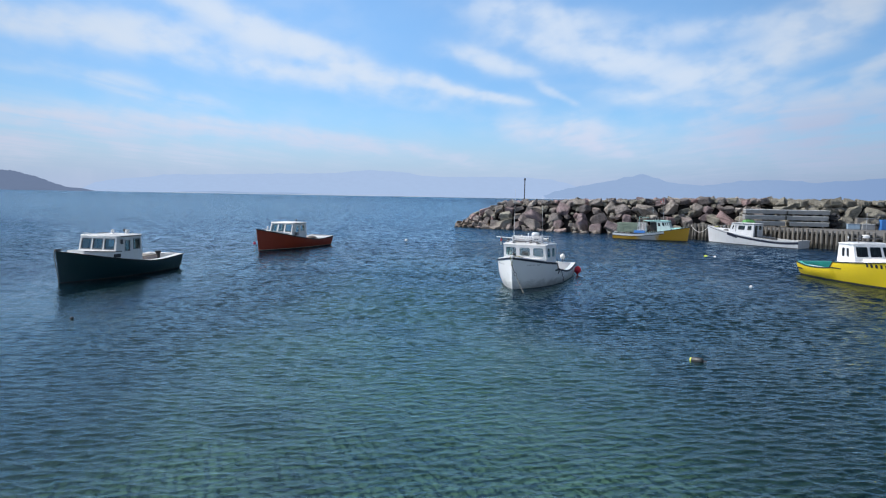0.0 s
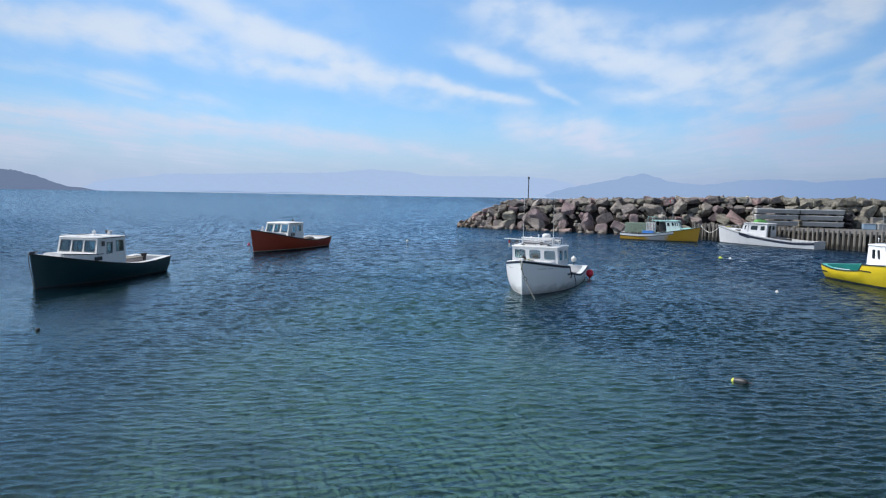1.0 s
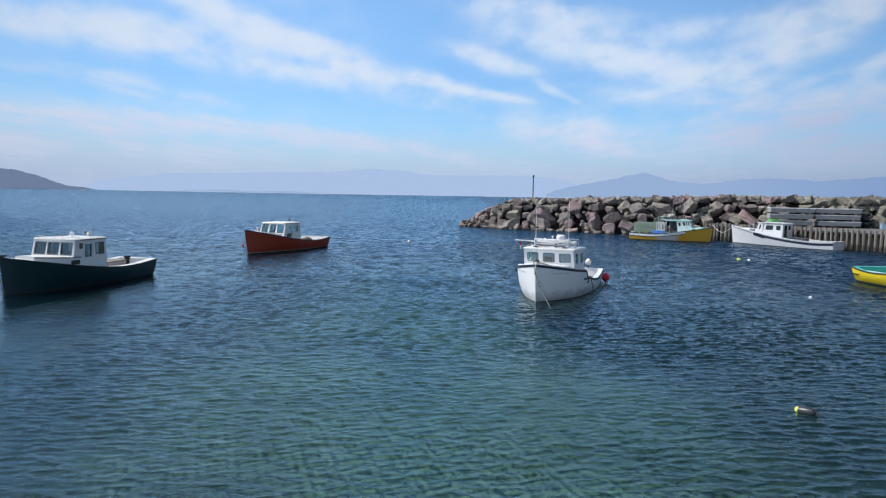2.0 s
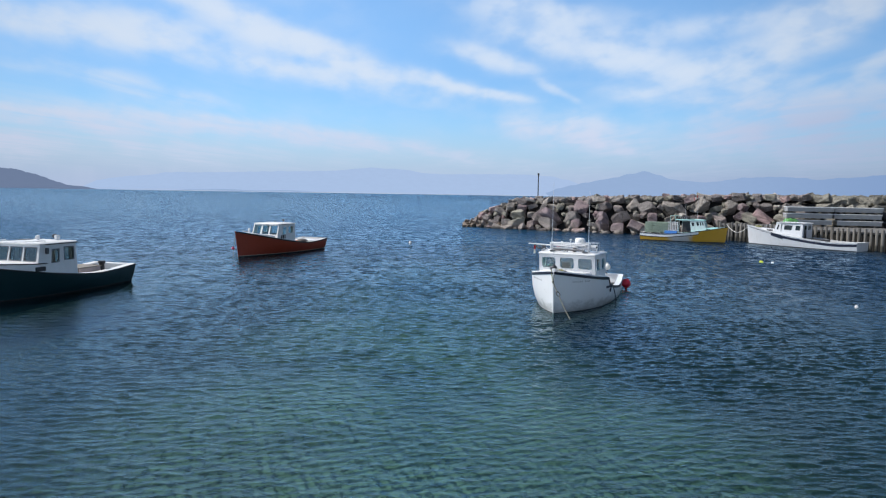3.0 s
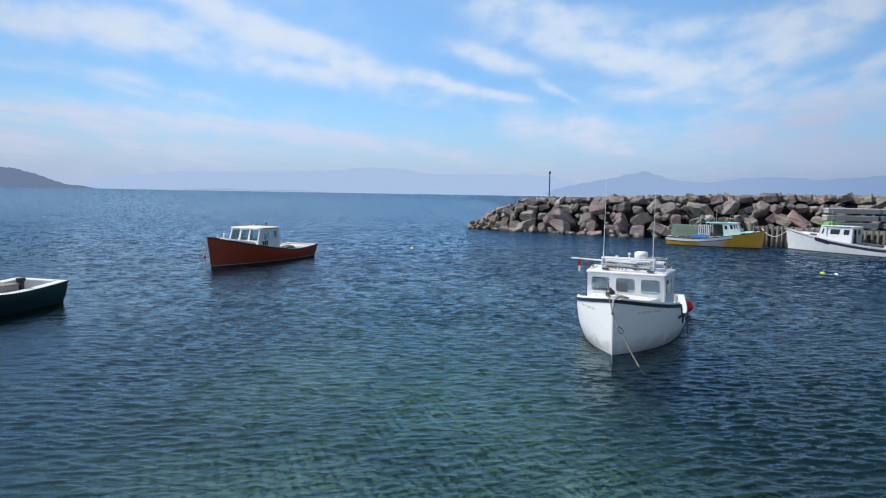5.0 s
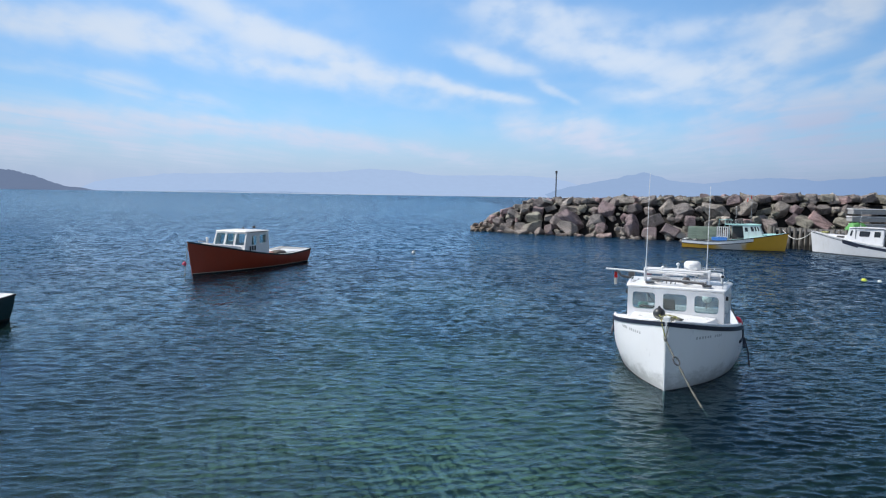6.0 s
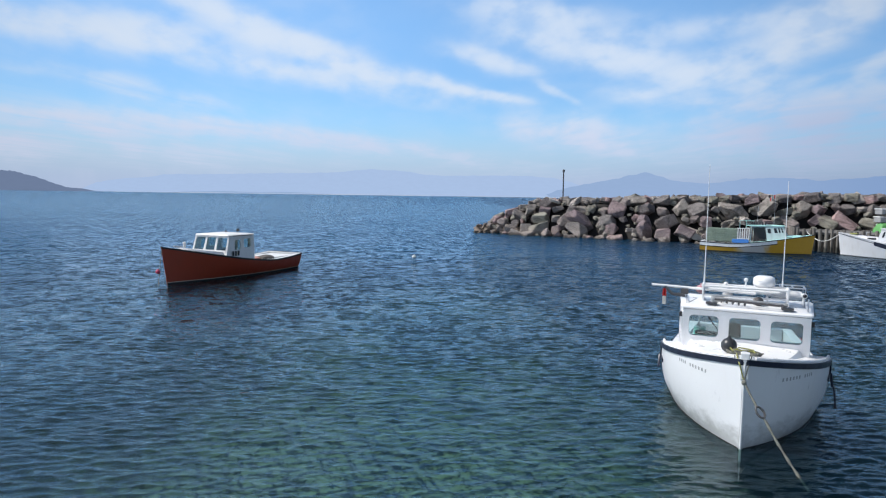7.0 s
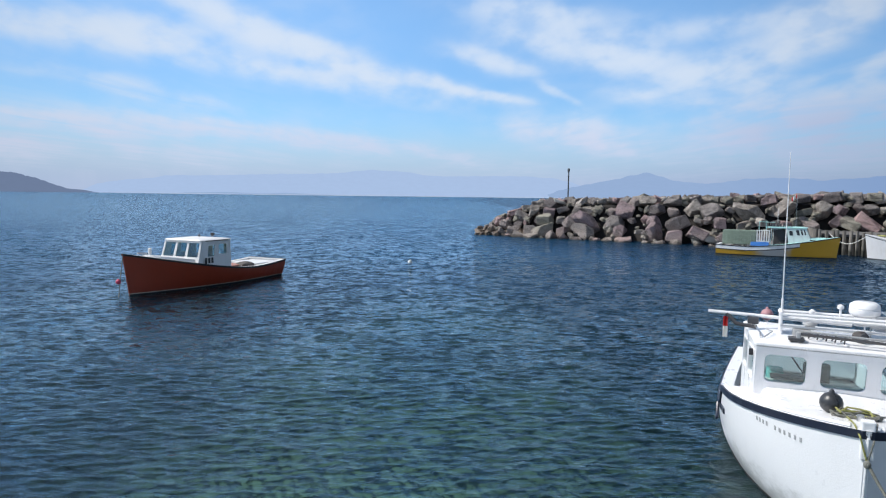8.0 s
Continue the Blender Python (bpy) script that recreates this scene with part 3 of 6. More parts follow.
# thin pale strip low along the horizon
ridge("backdrop_pale_strip", FAR_STRIP, -2150, 1300, 3900, (1, 3.6, 2.6, 3.4, 3.6, 1.6, 3.0, 2.2, 1), "thin pale strip along the far horizon", 40, 9)
ridge("backdrop_low_shore", FAR_PEAK, -1900, -700, 4000, (2, 9, 13, 8, 12, 6, 1), "low far shore on the horizon with haze painted into its colour", 60, 5)


# ---- fishing boats ----
def lerp(a, b, t):
    return a + (b - a) * t


def hull_form(L, B, bow, low, low_at, stern, rake, full=2.3, transom=0.84, brk=None, wide_at=0.42, flare=1.0, wl=0.9, entry=1.75, bilge=1.5):
    """Functions of a work boat's hull: x from the transom to the stem, y to port, z up from the water."""
    def beam(s):
        if s < wide_at:
            return B / 2 * lerp(transom, 1, math.sin(math.pi / 2 * s / wide_at))
        return max(0.035, B / 2 * (1 - ((s - wide_at) / (1 - wide_at)) ** full) ** 0.88)

    def water(s):
        if s < 0.35:
            return B / 2 * wl * lerp(transom, 1, math.sin(math.pi / 2 * s / 0.35))
        return max(0.03, B / 2 * wl * (1 - ((s - 0.35) / 0.65) ** entry))

    def sheer(s):
        if s >= low_at:
            z = low + (bow - low) * ((s - low_at) / (1 - low_at)) ** 1.55
        else:
            z = low + (stern - low) * ((low_at - s) / low_at) ** 1.6
        if brk:
            z += brk[1] * min(1, max(0, (s - brk[0]) / 0.025)) * (1 - max(0, (s - brk[0]) / (1 - brk[0]))) ** 1.2
        return z

    def point(s, z, side=1, out=0.0):
        top = sheer(s)
        b, w = beam(s), water(s)
        if z >= 0:
            k = min(1.0, z / top)
            y = w + (b - w) * lerp(1 - (1 - k) ** bilge, k ** 1.3, min(1, max(0, s * 1.6 - 0.6)) * flare)
        else:
            y = w * (1 - 0.6 * min(1, -z / 0.5) ** 2)
        x = s * L + rake * max(-0.15, z / bow) * s ** 7
        return Vector((x, side * (y + out), z))
    return beam, water, sheer, point


def stations(s0, s1, n, extra=()):
    return sorted(set([s0 + (s1 - s0) * (1 - (1 - i / n) ** 1.4) for i in range(n + 1)] + [e for e in extra if s0 < e < s1]))


def panel(bm, bl, br, tr, tl, holes, thick):
    """A wall between four corners (seen from outside) with square openings (u0, u1, v0, v1)."""
    bl, br, tr, tl = map(Vector, (bl, br, tr, tl))
    nrm = (br - bl).cross(tl - bl).normalized()
    us = sorted({0.0, 1.0, *[h[0] for h in holes], *[h[1] for h in holes]})
    vs = sorted({0.0, 1.0, *[h[2] for h in holes], *[h[3] for h in holes]})

    def at(u, v):
        return lerp(lerp(bl, br, u), lerp(tl, tr, u), v)
    grid = {}

    def vert(i, j, back):
        if (i, j, back) not in grid:
            grid[i, j, back] = bm.verts.new(at(us[i], vs[j]) - nrm * (thick if back else 0))
        return grid[i, j, back]

    def solid(i, j):
        if not (0 <= i < len(us) - 1 and 0 <= j < len(vs) - 1):
            return False
        u, v = (us[i] + us[i + 1]) / 2, (vs[j] + vs[j + 1]) / 2
        return not any(h[0] < u < h[1] and h[2] < v < h[3] for h in holes)
    for i in range(len(us) - 1):
        for j in range(len(vs) - 1):
            if not solid(i, j):
                continue
            ring = ((i, j), (i + 1, j), (i + 1, j + 1), (i, j + 1))
            bm.faces.new([vert(a, b, 0) for a, b in ring])
            bm.faces.new([vert(a, b, 1) for a, b in ring[::-1]])
            for (a, b), (ni, nj) in zip(zip(ring, ring[1:] + ring[:1]), ((i, j - 1), (i + 1, j), (i, j + 1), (i - 1, j))):
                if not solid(ni, nj):
                    bm.faces.new((vert(*a, 1), vert(*b, 1), vert(*b, 0), vert(*a, 0)))
    return at, nrm


def window(parent, at, nrm, hole, mat, glass, thick, corner=0.06, rim=0.03, label=""):
    """A round-cornered window frame with its pane, set in an opening of a panel."""
    u0, u1, v0, v1 = hole
    c = at((u0 + u1) / 2, (v0 + v1) / 2)
    ex = at(u1, (v0 + v1) / 2) - at(u0, (v0 + v1) / 2)
    ey = at((u0 + u1) / 2, v1) - at((u0 + u1) / 2, v0)
    w, h = ex.length, ey.length
    ex, ey = ex.normalized(), ey.normalized()
    inner, outer = rounded(w - 2 * rim, h - 2 * rim, corner), rounded(w + 0.02, h + 0.02, 0.012)

    def loop(pts, d):
        return [c + ex * x + ey * y + nrm * d for x, y in pts]
    bm = bmesh.new()
    rows = [loop(inner, 0.012), loop(outer, 0.012), loop(outer, -thick - 0.006), loop(inner, -thick - 0.006), loop(inner, 0.012)]
    strip(bm, rows, close=True)
    bmesh.ops.remove_doubles(bm, verts=bm.verts, dist=0.0005)
    fr = part("window", bm, mat, parent, label)
    bm = bmesh.new()
    fill = rounded(w - 2 * rim + 0.01, h - 2 * rim + 0.01, corner)
    a = [bm.verts.new(p) for p in loop(fill, -thick * 0.5 + 0.003)]
    b = [bm.verts.new(p) for p in loop(fill, -thick * 0.5 - 0.003)]
    bm.faces.new(a), bm.faces.new(b[::-1])
    pane = part("pane", bm, glass, fr, "")
    pane.visible_shadow = False
    return fr


def fishing_boat(p, label, group="fishing boats"):
    """A small inshore fishing boat from its measures; returns the thing and its hull functions."""
    boat = thing("fishing_boat", pose(*p["at"], 0, 0, p["heading"]) @ Matrix.Translation((-p["L"], 0, 0)), label, "boat", group)
    form = hull_form(p["L"], p["B"], p["bow"], p["low"], p["low_at"], p["stern"], p["rake"], p.get("full", 2.3), p.get("transom", 0.84), p.get("brk"),
                     p.get("wide_at", 0.42), p.get("flare", 1.0), p.get("wl", 0.9), p.get("entry", 1.75), p.get("bilge", 1.7))
    beam, water, sheer, point = form
    L = p["L"]
    cab = p["cabin"]
    sa, sf = cab["aft"] / L, cab["front"] / L
    marks = (sa, sf) + ((p["brk"][0], p["brk"][0] + 0.0125, p["brk"][0] + 0.025) if p.get("brk") else ())
    ss = stations(0, 1, 30, marks)
    # hull skin with keel and transom
    bm = bmesh.new()
    rows = []
    for s in ss:
        top = sheer(s)
        levels = [-0.5, -0.25, 0.0] + [top * k for k in (0.12, 0.28, 0.46, 0.64, 0.82, 0.94, 1.0)]
        port = [point(s, z) for z in levels]
        star = [point(s, z, -1) for z in levels]
        keel = Vector((port[0].x, 0, -0.75))
        rows.append(port[::-1] + [keel] + star)
    vs = strip(bm, rows)
    bm.faces.new(vs[0]), bm.faces.new(vs[-1][::-1])
    for face in bm.faces:
        face.material_index = 1 if max(v.co.z for v in face.verts) < 0.01 else 0
    hull = part("hull", bm, p["hull"], boat, p.get("hull_label", ""), 35)
    hull.data.materials.append(p.get("bottom", ANTIFOUL))

    def band(name, s0, s1, z_of, half, proud, mat, label="", sides=(1, -1), n=24, stern=False):
        for side in sides:
            bm = bmesh.new()
            rows = []
            for s in stations(s0, s1, n, marks):
                z0, z1 = z_of(s) - half, z_of(s) + half
                z1 = min(z1, sheer(s) + 0.012)
                rows.append([point(s, z0, side, -0.02), point(s, z0, side, proud), point(s, z1, side, proud), point(s, z1, side, -0.02)])
            vs = strip(bm, rows, close=True)
            bm.faces.new(vs[0]), bm.faces.new(vs[-1][::-1])
            part(name, bm, mat, boat, label)
        if stern:
            w = beam(0)
            part("stern_rail", box(bmesh.new(), (-proud / 2, 0, z_of(0)), (proud + 0.02, 2 * w + 2 * proud, 2 * half)), mat, boat, label)
    g = p["guard"]
    band("rub_rail", 0, 1, lambda s: sheer(s) - g["drop"], g["half"], 0.035, g["mat"], g.get("label", ""), stern=True)
    band("waterline_stripe", 0, 1, lambda s: -0.03, 0.10 + p.get("boot", 0.0), 0.02, p.get("bottom", ANTIFOUL), "")
    # decks
    edge = p.get("washboard", 0.28)
    floor = 0.22
    bm = bmesh.new()
    rows = []
    for s in [x for x in ss if x >= sf]:
        b, z, x = beam(s), sheer(s), point(s, sheer(s)).x
        rows.append([(x, b * k, z + 0.006 + 0.07 * (1 - k * k) * min(1, b)) for k in (1, 0.8, 0.5, 0.2, 0, -0.2, -0.5, -0.8, -1)])
    strip(bm, rows)
    part("foredeck", bm, p["deck"], boat, p.get("deck_label", ""), 35)
    for side in (1, -1):
        bm = bmesh.new()
        rows = []
        for s in [x for x in ss if sa <= x <= sf]:
            z, x = sheer(s), point(s, sheer(s)).x
            inner = lerp(cab["wa"], cab["wf"], (s - sa) / (sf - sa)) / 2 - 0.05
            rows.append([(x, side * beam(s), z + 0.006), (x, side * min(inner, beam(s) - 0.02), z + 0.02)])
        strip(bm, rows)
        part("side_deck", bm, p["deck"], boat, "", 35)
    for side in (1, -1):
        bm = bmesh.new()
        rows = []
        for s in [x for x in ss if x <= sa + 0.001]:
            z, x, b = sheer(s), s * L, beam(s)
            rows.append([(x, side * b, z + 0.006), (x, side * (b - edge), z + 0.006), (x, side * min(b - edge, point(s, floor).y - 0.05), floor)])
        strip(bm, rows)
        part("washboard", bm, p["trim"], boat, "", 35)
    z0, b0 = sheer(0), beam(0)
    part("stern_deck", box(bmesh.new(), (edge * 0.5 + 0.005, 0, z0 + 0.006 - 0.25), (edge, 2 * (b0 - edge), 0.5)), p["trim"], boat)
    bm = bmesh.new()
    rows = []
    for s in [x for x in ss if x <= sf + 0.001]:
        w = point(s, floor).y - 0.045
        rows.append([(s * L, w, floor), (s * L, -w, floor)])
    strip(bm, rows)
    part("cockpit_floor", bm, p["floor"], boat, "")
    # wheelhouse
    th = 0.06
    zb = sheer(sa) - 0.16
    zf = sheer(sf) - 0.14
    zr, tum, rk = cab["roof"], cab.get("tumble", 0.08), cab.get("rake", 0.25)
    xa, xf, wa, wf = cab["aft"], cab["front"], cab["wa"] / 2, cab["wf"] / 2
    H = zr - zf
    walls = bmesh.new()
    made = []

    def vz(z):
        return (z - zf) / H
    lo, hi = cab["sill"], cab["head"]
    front = [(u0, u1, vz(lo), vz(hi)) for u0, u1 in cab["panes"]]
    at, nr = panel(walls, (xf, wf, zf), (xf, -wf, zf), (xf - rk, -wf + tum, zr), (xf - rk, wf - tum, zr), front, th)
    made += [(at, nr, h, True) for h in front]
    for side in (1, -1):
        holes = [(q[0], q[1], vz(q[2]), vz(q[3])) for q in cab["side_panes"] if len(q) == 4 or q[4] == side]
        open_to = max([lerp(xa, xf, h[1]) for h in holes if h[2] < 0.02], default=xa)
        lows, highs = [(xa, wa * side, zf), (xf, wf * side, zf)], [(xa, (wa - tum) * side, zr), (xf - rk, (wf - tum) * side, zr)]
        if side == 1:
            holes = [(1 - b, 1 - a, c, d) for a, b, c, d in holes]
            at, nr = panel(walls, lows[1], lows[0], highs[0], highs[1], holes, th)
        else:
            at, nr = panel(walls, lows[0], lows[1], highs[1], highs[0], holes, th)
        made += [(at, nr, h, False) for h in holes]
        # the wall's foot down to the sloping side deck
        ya = lerp(wa, wf, (open_to - xa) / (xf - xa)) * side
        foot = max(zb, sheer(open_to / L) - 0.16)
        outer = [Vector((open_to, ya, foot)), Vector((xf - 0.25, lerp(wa, wf, 0.9) * side, zf - 0.02)), Vector((xf - 0.25, lerp(wa, wf, 0.9) * side, zf)), Vector((open_to, ya, zf))]
        strip(walls, [outer, [q - Vector((0, side * th, 0)) for q in outer]], close=True)
        walls.faces.new([walls.verts.new(q) for q in outer])
    if cab.get("back", True):
        at, nr = panel(walls, (xa, -wa, zb), (xa, wa, zb), (xa, wa - tum, zr), (xa, -wa + tum, zr),
                       [(0.12, 0.42, (lo - zb) / (zr - zb), (hi - zb) / (zr - zb)), (0.55, 0.85, 0.0, (hi - zb) / (zr - zb))], th)
    part("wheelhouse_wall", walls, cab["mat"], boat, cab.get("label", ""))
    for at, nr, h, is_front in made:
        if h[2] < 0.02:
            continue
        window(boat, at, nr, h, cab["frame"], cab.get("glass", GLASS), th, cab.get("corner", 0.07), cab.get("rim", 0.03))
    # bulkhead below the windscreen, and the dash behind it
    bm = box(bmesh.new(), (xf - 0.28, 0, lo - 0.3), (0.5, 2 * wf - 0.3, 0.45), bevel=0.02)
    part("dashboard", bm, INTERIOR, boat)
    # roof with round corners and a little camber
    of, oa, ow = cab.get("over_front", 0.15), cab.get("over_aft", 0.2), cab.get("over_side", 0.07)
    x0, x1 = xa - oa, xf - rk + of
    w = max(wa, wf) - tum + ow
    bm = bmesh.new()
    base = rounded(x1 - x0, 2 * w, cab.get("roof_corner", 0.22), 5)
    cx = (x0 + x1) / 2

    def rloop(k, z, cam):
        return [(cx + x * k, y * k * lerp(wa - tum + ow, wf - tum + ow, 0.5 + x / (x1 - x0)) / w, z + cam * (1 - (y * k / w) ** 2)) for x, y in base]
    vs = strip(bm, [rloop(0.96, zr, 0.0), rloop(1.0, zr + 0.015, 0.0), rloop(1.0, zr + 0.055, 0.0), rloop(0.975, zr + 0.085, 0.01), rloop(0.7, zr + 0.095, 0.05),
                    rloop(0.35, zr + 0.1, 0.055), rloop(0.05, zr + 0.1, 0.06)], close=True)
    bm.faces.new(vs[0][::-1]), bm.faces.new(vs[-1])
    part("roof", bm, cab.get("roof_mat", cab["mat"]), boat, "", 35)
    # low trunk ahead of the windscreen
    if p.get("trunk"):
        t = p["trunk"]
        bm = bmesh.new()
        rows = []
        for i in range(9):
            k = i / 8
            x = lerp(xf - 0.08, t["to"], k)
            hw = lerp(t["w0"], t["w1"], k ** 1.5) / 2
            z0 = sheer(min(1, x / L)) - 0.05
            z1 = lerp(t["z0"], t["z1"], k)
            rows.append([(x, hw + 0.05, z0), (x, hw, z1 - 0.07), (x, hw - 0.07, z1), (x, 0, z1 + 0.05), (x, -hw + 0.07, z1), (x, -hw, z1 - 0.07), (x, -hw - 0.05, z0)])
        vs = strip(bm, rows)
        bm.faces.new(vs[-1])
        part("trunk_cabin", bm, t["mat"], boat, t.get("label", ""), 35)
    return boat, form, band


def hull_bars(parent, form, s0, s1, z0, z1, count, side, mat, name="letter", fill=0.62):
    """A row of plain bars on the hull where letters stand."""
    point = form[3]
    for i in range(count):
        bm = bmesh.new()
        a, b = s0 + (s1 - s0) * i / count, s0 + (s1 - s0) * (i + fill) / count
        strip(bm, [[point(s, z0, side, o), point(s, z1, side, o)] for o, s in ((0.001, a), (0.007, a), (0.007, b), (0.001, b))])
        part(name, bm, mat, parent)


def wall_bars(parent, at, size, count, turn, mat, name="letter"):
    """Plain bars in a row on a flat wall."""
    w, h = size
    for i in range(count):
        ob = part(name, box(bmesh.new(), (w * ((i + 0.5) / count - 0.5), 0, 0), (w / count * 0.6, 0.012, h), bevel=0.004), mat, parent)
        ob.matrix_local = Matrix.Translation(at) @ pose(0, 0, 0, 0, 0, turn)


def whip(parent, at, length, mat, lean=0.0):
    bm = bmesh.new()
    x, y, z = at
    tube(bm, [(x, y, z), (x, y, z + 0.25)], 0.02, 8)
    tube(bm, [(x, y, z + 0.2), (x + lean * 0.5, y, z + length * 0.5), (x + lean, y, z + length)], [0.011, 0.009, 0.006], 6)
    return part("whip_antenna", bm, mat, parent)


def bar(parent, name, pts, r, mat, label="", n=8):
    return part(name, tube(bmesh.new(), pts, r, n), mat, parent, label, 40)


# white boat at its mooring
SPEC_WHITE = dict(
    at=(4.0, 32.6, 0), heading=247.0, L=9.7, B=3.95, bow=1.95, low=0.72, low_at=0.36, stern=0.86, rake=0.22, full=3.2, brk=(0.655, 0.35), wl=0.92, entry=3.1, wide_at=0.5, bilge=2.8, flare=0.3, boot=-0.06, transom=0.8,
    hull=WHITE_HULL, deck=WHITE, trim=WHITE, floor=SLATE, guard=dict(drop=0.06, half=0.06, mat=NAVY), hull_label="white hull with dull stains",
    cabin=dict(aft=5.65, front=7.22, wa=3.14, wf=2.78, roof=2.52, rake=-0.25, tumble=0.02, sill=1.83, head=2.41, mat=WHITE, frame=WHITE, corner=0.1, rim=0.025,
               over_front=0.1, over_side=0.04, over_aft=0.18, roof_corner=0.07, back=False,
               panes=((0.045, 0.305), (0.365, 0.63), (0.695, 0.955)), side_panes=((0.08, 0.42, 1.75, 2.36), (0.52, 0.9, 1.75, 2.36))),
    trunk=dict(to=9.0, w0=2.5, w1=1.5, z0=1.72, z1=1.74, mat=WHITE))
white_boat, white_form, white_band = fishing_boat(SPEC_WHITE, "white fishing boat moored by its bow line")

# dark green boat
SPEC_DARK = dict(
    at=(-22.7, 31.0, 0), heading=258, L=9.5, B=3.4, bow=1.95, low=0.9, low_at=0.3, stern=1.06, rake=0.22, full=2.6, wl=0.78,
    washboard=0.46, hull=GREEN, deck=OLD_WHITE, trim=OLD_WHITE, floor=GREY, guard=dict(drop=0.04, half=0.035, mat=BLACK), hull_label="dark green painted hull",
    cabin=dict(aft=4.35, front=6.62, wa=3.0, wf=2.85, roof=2.60, rake=0.3, tumble=0.08, sill=1.80, head=2.47, mat=OLD_WHITE, frame=SLATE, corner=0.13, rim=0.028, glass=MID_GLASS,
               panes=((0.05, 0.325), (0.365, 0.64), (0.68, 0.95)), side_panes=((0.05, 0.335, 1.76, 2.43), (0.47, 0.68, 1.68, 2.36))),
    trunk=dict(to=8.3, w0=2.86, w1=1.2, z0=1.73, z1=1.86, mat=OLD_WHITE))
dark_boat, _, _ = fishing_boat(SPEC_DARK, "dark green fishing boat with white wheelhouse, lying at a mooring")

# rust red boat
SPEC_RED = dict(
    at=(-18.35, 54.4, 0), heading=248, L=10.5, B=3.4, bow=2.12, low=0.86, low_at=0.27, stern=1.02, rake=0.35, full=2.5, wl=0.78,
    hull=RED, deck=OLD_WHITE, trim=OLD_WHITE, floor=GREY, guard=dict(drop=0.03, half=0.06, mat=BLACK), hull_label="rust red painted hull",
    cabin=dict(aft=5.0, front=7.3, wa=3.0, wf=2.8, roof=2.54, rake=0.38, tumble=0.08, sill=1.66, head=2.47, mat=OLD_WHITE, frame=OLD_WHITE, corner=0.05,
               panes=((0.03, 0.33), (0.36, 0.64), (0.67, 0.97)), side_panes=((0.1, 0.42, 1.78, 2.38), (0.52, 0.78, 1.68, 2.34))),
    trunk=dict(to=9.3, w0=2.3, w1=0.9, z0=1.60, z1=1.92, mat=OLD_WHITE))
red_boat, _, red_band = fishing_boat(SPEC_RED, "rust red fishing boat with white wheelhouse at anchor")

# bright yellow boat
SPEC_YELLOW = dict(
    at=(29.66, 33.55, 0), heading=-82, L=10.5, B=3.7, bow=2.15, low=0.85, low_at=0.16, stern=1.05, rake=0.3, full=2.8, brk=(0.37, 0.45), wl=0.7, bilge=1.8, boot=0.04,
    hull=YELLOW, deck=WHITE, trim=TEAL, floor=TEAL, guard=dict(drop=0.03, half=0.04, mat=BLACK), hull_label="bright yellow hull",
    cabin=dict(aft=4.35, front=6.0, wa=3.3, wf=3.3, roof=2.72, rake=0.45, tumble=0.08, sill=1.86, head=2.58, mat=WHITE, frame=WHITE, corner=0.07, glass=DARK_GLASS,
               panes=((0.04, 0.33), (0.36, 0.64), (0.67, 0.96)), side_panes=((0.2, 0.44, 1.85, 2.5), (0.52, 0.72, 1.85, 2.5))),
    trunk=dict(to=8.6, w0=2.2, w1=1.0, z0=1.8, z1=1.95, mat=WHITE))
yellow_boat, yellow_form, yellow_band = fishing_boat(SPEC_YELLOW, "bright yellow fishing boat with turquoise cockpit and white wheelhouse")

def build_ochre():
    """Ochre paint worn through to pale primer low on the hull amidships."""
    m = surface("worn_ochre_hull_paint", (0.50, 0.27, 0.015), 0.45, 0.22, (0.35, 0.2, 0.05))
    nt = m.node_tree
    b = nt.nodes["Principled BSDF"]
    paint = b.inputs["Base Color"].links[0].from_socket
    pos = node(nt, "ShaderNodeTexCoord").outputs["Object"]
    xyz = node(nt, "ShaderNodeSeparateXYZ", {0: pos})
    n = node(nt, "ShaderNodeTexNoise", {"Vector": pos, "Scale": 1.6, "Detail": 6.0, "Roughness": 0.65}).outputs[0]
    x = calc(nt, "ADD", xyz.outputs[0], calc(nt, "MULTIPLY", n, 1.6))
    worn = calc(nt, "MULTIPLY", ramp(nt, x, 3.9, 5.2), ramp(nt, x, 7.4, 6.4))
    nt.links.new(mixed(nt, calc(nt, "MULTIPLY", worn, 0.85), paint, (0.42, 0.43, 0.45)), b.inputs["Base Color"])
    return m


WORN_OCHRE = build_ochre()
PALE_WALL = surface("greenish_white_paint", (0.56, 0.66, 0.65), 0.45, 0.25)
